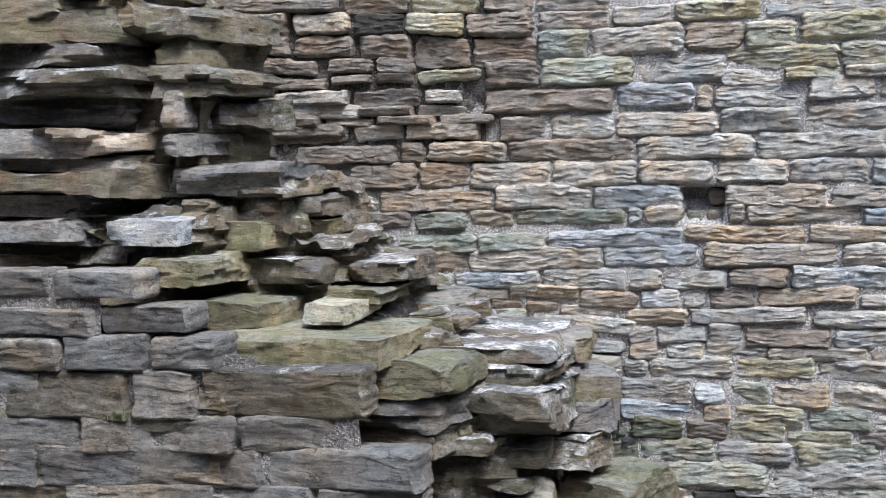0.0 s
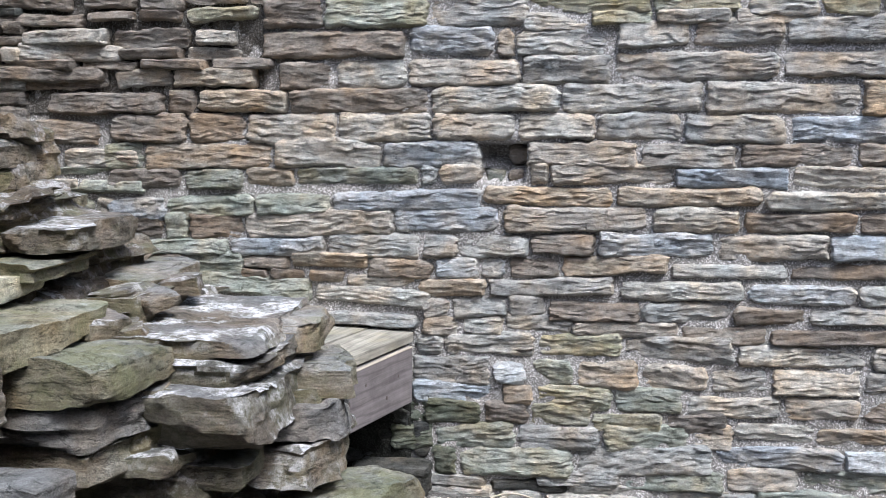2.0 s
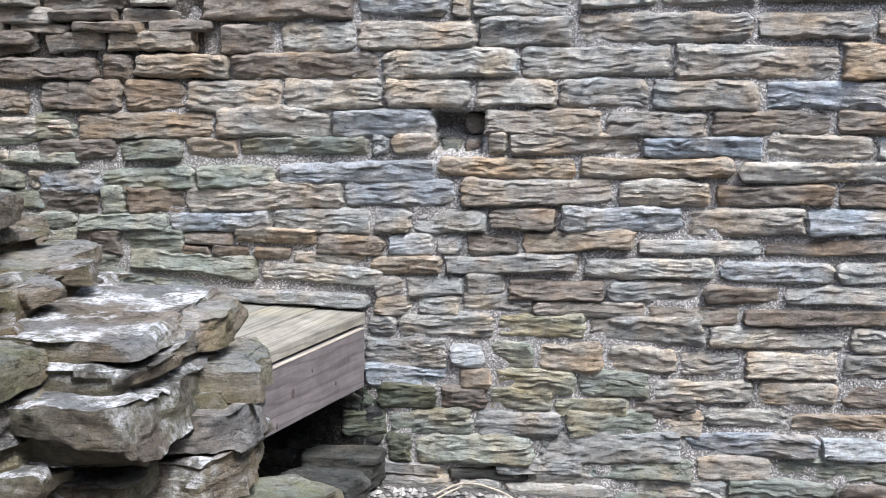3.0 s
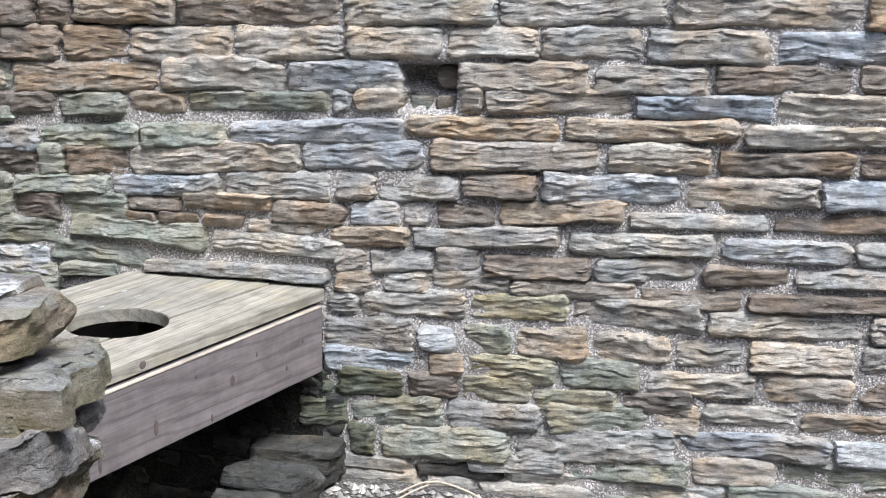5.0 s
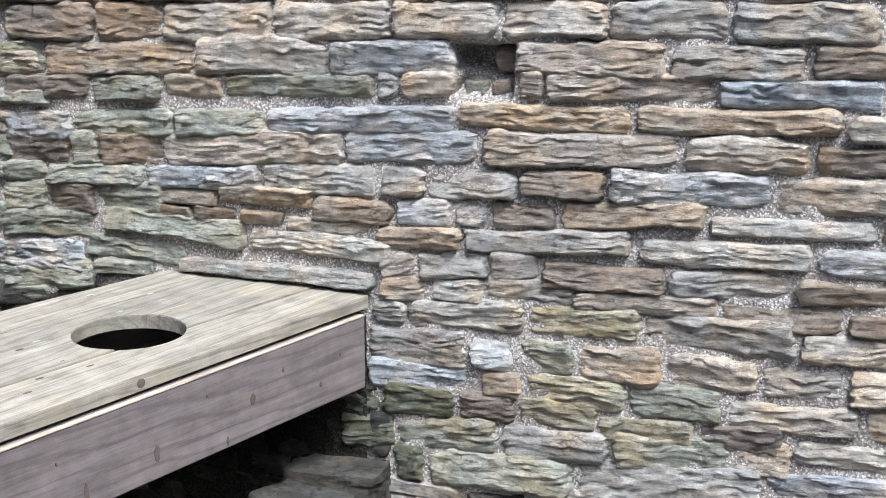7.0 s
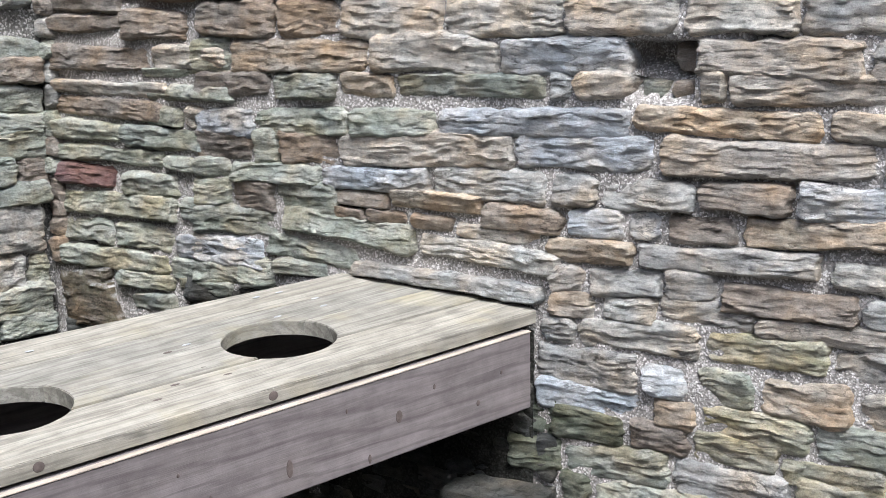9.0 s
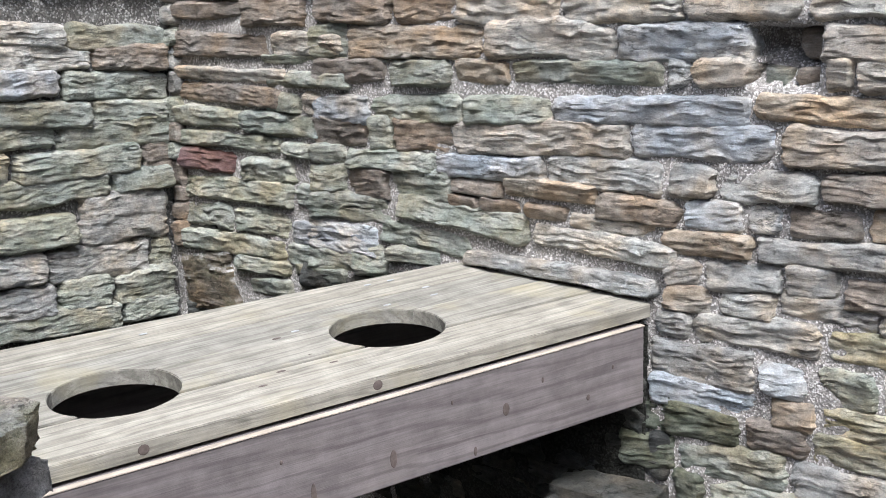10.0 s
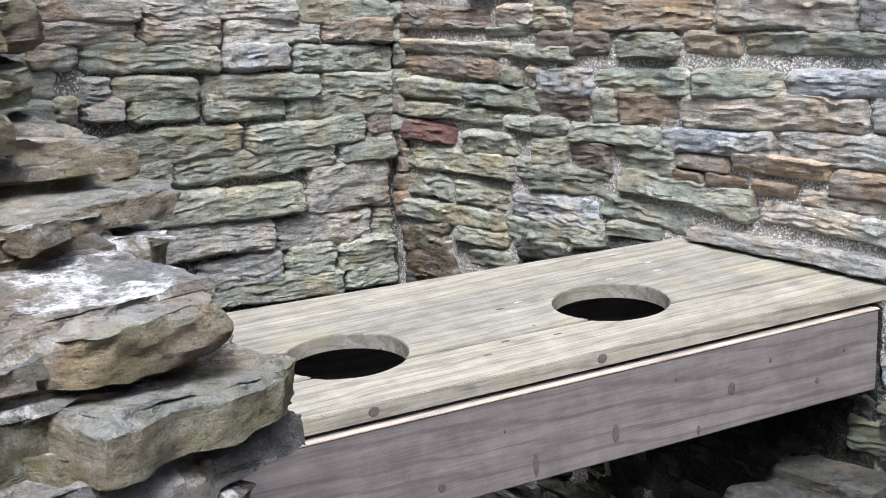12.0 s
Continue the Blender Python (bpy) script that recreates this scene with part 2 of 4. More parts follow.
GRASS = plain("grass_blade", (0.10, 0.14, 0.04))


# ---- builders ----
def link(name, verts, faces, mat, parent=None, smooth=True):
    me = bpy.data.meshes.new(name)
    me.from_pydata(verts, [], faces)
    me.materials.append(mat)
    me.polygons.foreach_set("use_smooth", [True] * len(me.polygons))
    if not smooth:
        me.set_sharp_from_angle(angle=radians(32))
    ob = new(name, me)
    if parent:
        ob.parent = parent
    return ob


def part(name, bm, mat, parent, label=""):
    me = bpy.data.meshes.new(name)
    bm.to_mesh(me)
    bm.free()
    me.materials.append(mat)
    ob = new(name, me)
    ob.parent = parent
    return tagged(ob, label)


def nz(x, y, z):
    return noise.noise(Vector((x, y, z)))


def stone_mesh(w, h, seed, proud=0.03, deep=0.06, cell=0.0085, worn_by=1.0):
    """A faced wall stone of w x h: worn, rounded outline, a front towards -y split into overhanging beds, and sides that run back into the wall."""
    nx, nh = max(6, min(58, int(w / cell))), max(5, min(26, int(h / (cell * 0.5))))
    rng = random.Random(seed)
    s = seed * 3.71 % 97
    cr = min(0.45 * h, 0.032) * rng.uniform(0.5, 1.2) * worn_by
    tilt, lean = rng.uniform(-0.014, 0.014), rng.uniform(-0.008, 0.010)
    hw, hh = w / 2, h / 2
    taper, bow, dip = rng.uniform(-0.10, 0.10) * worn_by, rng.uniform(-0.05, 0.09) * h * worn_by, rng.uniform(-0.07, 0.07)
    wob = (0.11 * h + 0.003) * worn_by
    thin = min(1.0, h / 0.07) * worn_by
    bedding = rng.uniform(48, 74)
    verts, faces = [], []

    def outline(u, v):
        x, z = u * hw, v * hh
        ex, ez = max(0.0, abs(x) - (hw - cr)), max(0.0, abs(z) - (hh - cr))
        if ex > 0 and ez > 0:
            k = max(ex, ez) / math.hypot(ex, ez)
            x = math.copysign(hw - cr + ex * k, x)
            z = math.copysign(hh - cr + ez * k, z)
        x += wob * (nz(s, z * 26, 3.1 + u) + 0.7 * nz(s, z * 70, u)) * abs(u)
        z = z * (1 + taper * u) - bow * u * u
        z += wob * (nz(x * 7, s, v) + 0.6 * nz(x * 26, s, v + 5)) * abs(v)
        return x, z

    for j in range(nh + 1):
        v = -1 + 2 * j / nh
        for i in range(nx + 1):
            u = -1 + 2 * i / nx
            x, z = outline(u, v)
            edge = min(1.0, min(hw - abs(u) * hw, hh - abs(v) * hh) / ((0.19 * h + 0.003) * worn_by))
            fall = math.sqrt(max(0.0, 1 - (1 - edge) ** 2))
            b = (z + dip * x) * bedding + 1.1 * nz(x * 9, s, 1.7) + 0.8 * nz(x * 23 + s, 4.2, z * 16)
            layer = math.floor(b)
            part_up = b - layer
            ledge = (min(1.0, part_up * 3.5) - 0.9 * part_up) * max(0.0, 0.3 + 1.2 * nz(layer * 3.37 + s, x * 11, s))
            d = proud * (0.12 + 0.88 * fall)
            d += thin * fall * (0.012 * ledge + 0.006 * nz(x * 7, s, z * 17) + 0.006 * nz(x * 24, s + 9, z * 52) - 0.002)
            d += tilt * u + lean * v
            verts.append((x, -max(d, 0.001), z))
    row = nx + 1
    for j in range(nh):
        for i in range(nx):
            a = j * row + i
            faces.append((a, a + 1, a + row + 1, a + row))
    ring = [i for i in range(nx + 1)] + [j * row + nx for j in range(1, nh + 1)]
    ring += [nh * row + i for i in range(nx - 1, -1, -1)] + [j * row for j in range(nh - 1, 0, -1)]
    base = len(verts)
    for k in ring:
        x, y, z = verts[k]
        verts.append((x * 0.97, deep, z * 0.95))
    n = len(ring)
    for k in range(n):
        k2 = (k + 1) % n
        faces.append((ring[k], base + k, base + k2, ring[k2]))
    return verts, faces


def rock_mesh(sx, sy, sz, seed, cuts=9, rough=1.0, chop=5):
    """A broken slab: a block with chopped corners, split along its beds."""
    rng = random.Random(seed)
    s = seed * 2.31 % 83
    n = cuts
    nk = max(5, min(14, int(sz / 0.008)))
    grid = {}
    verts, faces = [], []

    def vid(i, j, k):
        key = (i, j, k)
        if key not in grid:
            grid[key] = len(verts)
            verts.append(Vector((2 * i / n - 1, 2 * j / n - 1, 2 * k / nk - 1)))
        return grid[key]

    for i in range(n):
        for j in range(n):
            faces.append((vid(i, j, 0), vid(i, j + 1, 0), vid(i + 1, j + 1, 0), vid(i + 1, j, 0)))
            faces.append((vid(i, j, nk), vid(i + 1, j, nk), vid(i + 1, j + 1, nk), vid(i, j + 1, nk)))
    for i in range(n):
        for k in range(nk):
            faces.append((vid(i, 0, k), vid(i + 1, 0, k), vid(i + 1, 0, k + 1), vid(i, 0, k + 1)))
            faces.append((vid(i, n, k), vid(i, n, k + 1), vid(i + 1, n, k + 1), vid(i + 1, n, k)))
            faces.append((vid(0, i, k), vid(0, i, k + 1), vid(0, i + 1, k + 1), vid(0, i + 1, k)))
            faces.append((vid(n, i, k), vid(n, i + 1, k), vid(n, i + 1, k + 1), vid(n, i, k + 1)))
    # chipped corners and edges: flat cuts through the block
    planes = []
    for _ in range(chop):
        a = rng.uniform(0, 2 * math.pi)
        nrm = Vector((math.cos(a), math.sin(a), rng.uniform(-0.15, 0.15))).normalized()
        planes.append((nrm, (abs(nrm.x) + abs(nrm.y)) * rng.uniform(0.74, 0.95)))
    for _ in range(chop * 2):
        a = rng.uniform(0, 2 * math.pi)
        nrm = Vector((math.cos(a), math.sin(a), rng.choice((-1, 1)) * rng.uniform(0.35, 1.1))).normalized()
        planes.append((nrm, (abs(nrm.x) + abs(nrm.y) + abs(nrm.z)) * rng.uniform(0.80, 0.96)))
    beds = max(1, round(sz / 0.038))
    shelf = [rng.uniform(-0.009, 0.009) for _ in range(beds + 2)]
    out = []
    for v in verts:
        p = v.copy()
        for nrm, d in planes:
            e = p.dot(nrm) - d
            if e > 0:
                p -= nrm * e
        q = Vector((p.x * sx / 2, p.y * sy / 2, p.z * sz / 2))
        side = max(abs(v.x), abs(v.y)) ** 6
        b = (p.z + 1) / 2 * beds + 0.8 * nz(q.x * 6 + s, q.y * 6, s)
        layer = max(0, min(beds, int(b)))
        # each bed breaks back by its own amount, with overhanging lips and blunt notches
        off = shelf[layer] + 0.030 * min(0.0, nz(layer * 4.1 + s, q.x * 7, q.y * 7)) + 0.008 * (1 - (b - layer)) - 0.022 * abs(nz(q.x * 9 + s, q.y * 9, q.z * 5))
        off *= min(1.0, sz / 0.055)
        off += 0.005 * nz(q.x * 34 + s, q.y * 34, q.z * 60) + 0.002 * nz(q.x * 90 + s, q.y * 90, q.z * 110)
        r = math.hypot(v.x, v.y) or 1.0
        q.x += off * rough * side * v.x / r
        q.y += off * rough * side * v.y / r
        top = abs(v.z) ** 3
        level = 3.0 * nz(q.x * 4.5 + s, q.y * 4.5, s * 0.7)
        st = math.floor(level) + min(1.0, (level - math.floor(level)) * 6)
        relief = 0.75 * st - 0.5 * abs(nz(q.x * 11, q.y * 11, s)) + 0.28 * nz(q.x * 50, q.y * 50, s)
        q.z += math.copysign(1, v.z) * top * rough * min(0.14 * sz, 0.011) * relief
        out.append(tuple(q))
    return out, faces


def rough_sheet(name, mat, parent, at, nu, nv, amp, scale=14.0):
    """A rough sheet: at(u, v, d) gives the place for u, v in 0..1 with relief d."""
    verts, faces = [], []
    for j in range(nv + 1):
        for i in range(nu + 1):
            u, v = i / nu, j / nv
            q = Vector(at(u, v, 0.0)) * scale
            d = amp * (nz(q.x, q.y, q.z) + 0.6 * nz(q.x * 2.7, q.y * 2.7, q.z * 2.7))
            verts.append(tuple(at(u, v, d)))
    for j in range(nv):
        for i in range(nu):
            a = j * (nu + 1) + i
            faces.append((a, a + 1, a + nu + 2, a + nu + 1))
    return link(name, verts, faces, mat, parent)


# ---- the setting: ground, walls ----
def quads(name, xs, ys, z, skip, mat):
    verts = [(x, y, z) for y in ys for x in xs]
    nx = len(xs)
    faces = [(j * nx + i, j * nx + i + 1, (j + 1) * nx + i + 1, (j + 1) * nx + i)
             for j in range(len(ys) - 1) for i in range(nx - 1) if (i, j) not in skip]
    return link(name, verts, faces, mat, None, False)


def solid(name, lo, hi, mat, parent=None, bevel=0.0):
    bm = bmesh.new()
    bmesh.ops.create_cube(bm, size=1)
    for v in bm.verts:
        v.co = Vector([lo[i] + (v.co[i] + 0.5) * (hi[i] - lo[i]) for i in range(3)])
    if bevel:
        bmesh.ops.bevel(bm, geom=bm.edges[:], offset=bevel, segments=2, affect="EDGES")
    me = bpy.data.meshes.new(name)
    bm.to_mesh(me)
    bm.free()
    me.materials.append(mat)
    ob = new(name, me)
    if parent:
        ob.parent = parent
    return ob


ground = quads("ground", (-300, -1.9, -0.10, 4.0, 300), (-300, -1.95, 0.06, 300), 0.0, {(1, 1)}, GRAVEL)
tagged(ground, "grey gravel ground at the foot of the walls", "ground", kind="structure")
# floor and side of the shaft hold its shade in their colour
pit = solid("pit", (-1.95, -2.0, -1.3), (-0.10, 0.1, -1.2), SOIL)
tagged(pit, "earth floor of the latrine shaft, coloured near black for its shade", "pit", kind="structure")
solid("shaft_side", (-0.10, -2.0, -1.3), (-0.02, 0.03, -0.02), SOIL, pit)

SLOT = (0.235, 0.40, 1.15, 1.285)


def worn(x, z):
    """How far the upper left of the back wall has weathered away: 0 sound, 1 deeply eroded."""
    return max(0.0, min(1.0, (-0.30 - x) / 0.35)) * max(0.0, min(1.0, (z - 1.24) / 0.2))


def flush(z):
    """The joints are filled nearly flush towards the foot of the wall."""
    return max(0.0, min(1.0, (0.85 - z) / 0.25))


def back_face(u, v, d):
    x, z = -1.96 + 5.6 * u, -1.3 + 3.9 * v
    ex, ez = 0.014 * nz(z * 31, 2.2, 0), 0.014 * nz(x * 27, 5.2, 0)
    inside = SLOT[0] < x + ex < SLOT[1] and SLOT[2] < z + ez < SLOT[3]
    hollow = (0.03 + 0.09 * min(1.0, (z - SLOT[2]) / 0.09)) if inside else 0.0
    return x, 0.027 + hollow + 0.03 * worn(x, z) - 0.006 * flush(z) - d, z


wall_back = solid("wall_back", (-1.96, 0.45, -1.3), (6.0, 0.9, 3.6), MORTAR)
tagged(wall_back, "coursed sandstone rubble wall with pale pebbly mortar joints", "wall", kind="structure")
rough_sheet("mortar", MORTAR, wall_back, back_face, 400, 280, 0.009)
# dark sheets over the pale mortar paint the shade under the bench
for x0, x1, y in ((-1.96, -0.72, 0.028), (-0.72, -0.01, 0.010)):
    rough_sheet("damp_mortar", SHADE_MORTAR, wall_back, lambda u, v, d: (x0 + (x1 - x0) * u, y - d, -1.3 + 1.84 * v), 70, 140, 0.009)
rough_sheet("earth_mortar", EARTH_MORTAR, wall_back, lambda u, v, d: (-1.96 + 1.38 * u, 0.020 + 0.03 * worn(-1.96 + 1.38 * u, 1.38 + 1.2 * v) - d - 0.012 * nz(u * 20, v * 20, 3), 1.38 + 1.2 * v), 100, 90, 0.016)
rough_sheet("damp_mortar", GREY_MORTAR, wall_back, lambda u, v, d: (-1.96 + 1.16 * u, 0.024 - d + 0.02 * v, 0.40 + 0.62 * v), 90, 60, 0.009)
wall_left = solid("wall_left", (-2.5, -4.0, -1.3), (-1.97, 0.9, 4.5), GREY_MORTAR)
tagged(wall_left, "greenish grey wall of thin rubble slabs meeting the corner", "wall", kind="structure")
rough_sheet("mortar", GREY_MORTAR, wall_left, lambda u, v, d: (-1.935 + d, -4.0 + 4.03 * u, -1.3 + 3.9 * v), 290, 280, 0.009)
wall_ruin = solid("wall_ruin", (-4.0, -2.74, -0.1), (-0.02, -1.98, 0.85), RUBBLE)
tagged(wall_ruin, "broken end of a thick rubble cross wall, stepped down in loose slabs", "wall", kind="structure")

solid("upper_core", (-4.0, -2.72, 0.85), (-1.15, -1.98, 1.95), RUBBLE, wall_ruin)
# out of view: raised and carried further right to shade the corner
solid("upper_core", (-4.0, -2.72, 1.954), (-0.95, -1.98, 3.6), RUBBLE, wall_ruin)

for x0, x1, top in ((-4.0, -0.52, 1.21), (-0.52, -0.16, 1.055), (-0.16, 0.06, 0.975)):
    rough_sheet("mortar", RUIN_MORTAR, wall_ruin, lambda u, v, d: (x0 + (x1 - x0) * u, -2.784 - d, -0.1 + (top + 0.1) * v), int((x1 - x0) * 60) + 4, 110, 0.008)

BACK, LEFT, RUIN = pose(0, 0.035, 0), pose(-1.935, 0, 0, 0, 0, 90), pose(0, -2.775, 0)
made = {"n": 0}


def set_stone(parent, place, x, z, w, h, tilt, kind, proud):
    made["n"] += 1
    n = made["n"]
    verts, faces = stone_mesh(w, h, n, proud, worn_by=0.45 if parent is wall_ruin else 0.85)
    ob = link("stone", verts, faces, STONE[kind], parent, False)
    ob.matrix_basis = place @ pose(x, 0, z, 0, -tilt, 0)


def course(parent, place, x, z0, z1, h0, h1, widths, proud=0.028, gap=0.008, sink=None, full=1.0):
    """One run of stones from x, its middle line from z0 to z1, its height from h0 to h1; widths in cm, each with its kind of stone."""
    stones = [(int(s[:-1]) / 100, s[-1]) for s in widths.split()]
    long = sum(w for w, _ in stones)
    rng = random.Random(int(long * 1000) + int(z0 * 777))
    slope = math.degrees(math.atan2(z1 - z0, long))
    run = 0.0
    for w, kind in stones:
        f = (run + w / 2) / long
        h = (h0 + (h1 - h0) * f) * full
        g = gap * rng.uniform(0.5, 1.4)
        args = (x + run + w / 2, z0 + (z1 - z0) * f + rng.uniform(-0.003, 0.003), max(w - g, 0.03), max(h * rng.uniform(1.10, 1.24) - g * 0.8, 0.018),
                slope + rng.uniform(-1.2, 1.2), kind, proud * rng.uniform(0.7, 1.25) * min(1.0, h / 0.06 + 0.2))
        e = worn(args[0], args[1]) if parent is wall_back else 0.0
        if parent is wall_back:
            args = (*args[:3], args[3] * (1 + 0.07 * flush(args[1])), args[4], kind, args[6])
        if e > 0.4 and kind in "gtn" and rng.random() < 0.7:
            kind = "r"
        if e:
            args = (*args[:2], args[2] * (1 - 0.05 * e), args[3] * (1 - 0.15 * e * rng.random()), args[4] + e * rng.uniform(-2, 2), kind, args[6] + e * rng.uniform(-0.02, 0.022))
        if sink is None:
            set_stone(parent, place, *args)
        else:
            sink.append(args)
        run += w


def fill(parent, place, x0, x1, z0, z1, kinds, seed, low=0.14, high=0.42, tall=(0.06, 0.09), cell=0.02):
    """Courses of stones of random lengths in a rectangle of the wall, outside the stretch seen closest."""
    rng, todo = random.Random(seed), []
    z = z0
    while z < z1 - 0.03:
        h = min(rng.uniform(*tall), z1 - z)
        x, spec = x0, []
        while x1 - x > 0.02:
            w = rng.uniform(low, high)
            w = x1 - x if x1 - x - w < 0.09 else w
            spec.append(f"{max(6, round(w * 100))}{rng.choice(kinds)}")
            x += w
        course(parent, place, x0, z + h / 2, z + h / 2, h, h, " ".join(spec), sink=todo)
        z += h
    for kind in sorted(set(kinds)):
        verts, faces = [], []
        for x, z, w, h, tilt, k, proud in todo:
            if k != kind:
                continue
            made["n"] += 1
            vs, fs = stone_mesh(w, h, made["n"], proud, cell=cell)
            base, turn = len(verts), place @ pose(x, 0, z, 0, -tilt, 0)
            verts += [tuple(turn @ Vector(v)) for v in vs]
            faces += [tuple(base + i for i in f) for f in fs]
        if verts:
            tagged(link("stones", verts, faces, STONE[kind], parent, False), kind="stuff")


def back(*a):
    course(wall_back, BACK, *a)


def left(x, z0, z1, h0, h1, widths):
    course(wall_left, LEFT, x, z0, z1, h0 * 1.12, h1 * 1.12, widths, proud=0.04)


def ruin(*a):
    course(wall_ruin, RUIN, *a, gap=0.008, proud=0.024, full=1.12)


# the back wall, course by course from the ground up
back(0.064, 0.115, 0.196, 0.100, 0.096, "10h 43n 49g")
back(-0.093, 0.200, 0.272, 0.084, 0.082, "17h 30n 31g 31n 15t")
back(-0.074, 0.306, 0.322, 0.076, 0.074, "11h 22h 17r 23y")
back(0.647, 0.292, 0.325, 0.068, 0.067, "26y 22r")
back(-0.016, 0.380, 0.392, 0.072, 0.080, "34b 12o 28y 25n")
back(-1.914, 0.374, 0.411, 0.193, 0.179, "30s")
back(-1.552, 0.408, 0.422, 0.059, 0.057, "22n")
back(-0.015, 0.457, 0.479, 0.091, 0.085, "30g 14b 16n 23o 24t")
back(-1.608, 0.480, 0.498, 0.059, 0.053, "28n 25n")
back(-1.885, 0.533, 0.557, 0.076, 0.066, "53n 39n")
back(-1.899, 0.542, 0.561, 0.070, 0.059, "20d")
back(-1.262, 0.542, 0.579, 0.080, 0.077, "20n 15n")
back(-0.003, 0.550, 0.584, 0.074, 0.074, "11g 34g 31y")
back(0.754, 0.569, 0.583, 0.085, 0.081, "39g")
back(-0.918, 0.607, 0.612, 0.049, 0.051, "22n")
back(-1.331, 0.618, 0.619, 0.066, 0.065, "36b")
back(-1.255, 0.633, 0.625, 0.090, 0.087, "31b")
back(-1.894, 0.632, 0.637, 0.077, 0.073, "29n 27n")
back(0.023, 0.624, 0.649, 0.067, 0.069, "15o 16g 25g")
back(0.949, 0.628, 0.641, 0.066, 0.063, "30r")
back(0.571, 0.630, 0.652, 0.057, 0.054, "38t")
back(-0.945, 0.674, 0.657, 0.066, 0.064, "36n")
back(0.024, 0.684, 0.710, 0.069, 0.069, "11t 21g 14g")
back(0.485, 0.695, 0.709, 0.069, 0.068, "33r 31g")
back(-0.386, 0.729, 0.722, 0.062, 0.062, "45g")
back(-1.248, 0.718, 0.737, 0.089, 0.086, "35n")
back(-1.885, 0.713, 0.751, 0.075, 0.069, "57n 20n")
back(-0.879, 0.754, 0.732, 0.079, 0.078, "49n")
back(-0.261, 0.778, 0.774, 0.045, 0.047, "27t")
back(0.007, 0.758, 0.795, 0.063, 0.066, "26o 46g")
back(-0.680, 0.784, 0.787, 0.047, 0.045, "12r 15r 15r")
back(0.732, 0.778, 0.791, 0.063, 0.067, "44g")
back(-1.562, 0.796, 0.803, 0.079, 0.075, "26n")
back(-1.242, 0.798, 0.828, 0.088, 0.093, "17n 17r 24n")
back(-1.885, 0.811, 0.815, 0.075, 0.072, "29m")
back(-0.181, 0.833, 0.831, 0.070, 0.071, "25r")
back(-0.667, 0.840, 0.854, 0.046, 0.060, "19r 30o")
back(0.070, 0.828, 0.876, 0.071, 0.064, "17b 10b 19r 38o")
back(-1.360, 0.884, 0.876, 0.050, 0.048, "20n")
back(-1.236, 0.873, 0.900, 0.059, 0.067, "16n 36n 38b")
back(-1.885, 0.888, 0.887, 0.058, 0.057, "53n")
back(-0.330, 0.903, 0.933, 0.083, 0.074, "35g 14g 26g 24r")
back(0.657, 0.933, 0.944, 0.083, 0.089, "41b")
back(-1.885, 0.957, 0.952, 0.068, 0.067, "34n 23n")
back(-1.230, 0.946, 1.015, 0.095, 0.085, "25r 10n 22r 58t 39b")
back(0.319, 1.017, 1.036, 0.088, 0.079, "52t 31t")
back(-1.885, 1.045, 1.033, 0.068, 0.063, "53r")
back(-1.224, 1.015, 1.090, 0.082, 0.073, "25b 36n 30n 56b")
back(-1.885, 1.103, 1.105, 0.052, 0.046, "55t 28n")
back(0.243, 1.100, 1.111, 0.067, 0.071, "47o 51o")
back(-1.215, 1.130, 1.177, 0.071, 0.067, "31r 25n 20o 47n 7g 16t")
back(-1.446, 1.160, 1.162, 0.035, 0.032, "28n 26n")
back(0.415, 1.181, 1.183, 0.068, 0.065, "7g 43t")
back(-1.885, 1.191, 1.210, 0.081, 0.072, "49r 32t")
back(-1.229, 1.222, 1.247, 0.097, 0.089, "17n 52o 42t 36b")
back(0.403, 1.246, 1.255, 0.085, 0.078, "39t 34t")
back(-1.531, 1.302, 1.310, 0.095, 0.094, "29r")
back(-1.200, 1.322, 1.348, 0.109, 0.086, "32t 23r 36t 35g 31t 28t 29g")
back(-1.467, 1.417, 1.452, 0.082, 0.092, "50r 12r 37o 53r 47g 49g")
back(-1.644, 1.505, 1.510, 0.073, 0.072, "45r")
back(-1.180, 1.514, 1.521, 0.063, 0.082, "24t 35o")
back(-1.672, 1.529, 1.523, 0.060, 0.058, "47r")
back(-0.522, 1.525, 1.556, 0.090, 0.096, "22r 27g 41t 32g 56t")
back(-1.628, 1.604, 1.602, 0.051, 0.049, "47r 27r 23t")
back(-1.586, 1.617, 1.609, 0.069, 0.067, "46t")
back(-0.591, 1.633, 1.634, 0.090, 0.087, "56r")
back(-0.031, 1.646, 1.638, 0.091, 0.092, "32b 7t 33g")
back(-1.565, 1.667, 1.662, 0.064, 0.061, "38t 33r 18t")
back(0.710, 1.661, 1.681, 0.088, 0.083, "26g 30t 44g")
back(-1.695, 1.734, 1.728, 0.055, 0.053, "41r")
back(-0.341, 1.746, 1.751, 0.100, 0.104, "39n 36g")
back(-0.885, 1.747, 1.753, 0.057, 0.056, "30y")
back(-0.585, 1.753, 1.751, 0.102, 0.100, "24r")
back(0.406, 1.773, 1.784, 0.087, 0.090, "42y 30y")
back(-1.295, 1.801, 1.796, 0.068, 0.071, "22t 19r")
back(-1.665, 1.817, 1.803, 0.069, 0.068, "33t")
back(-0.894, 1.851, 1.837, 0.113, 0.109, "26g 28r")
back(-0.355, 1.860, 1.871, 0.105, 0.102, "22n 38g 23o 20y")
back(-1.818, 1.907, 1.879, 0.100, 0.099, "35r 31r 27t")
back(0.680, 1.892, 1.898, 0.101, 0.098, "45y")
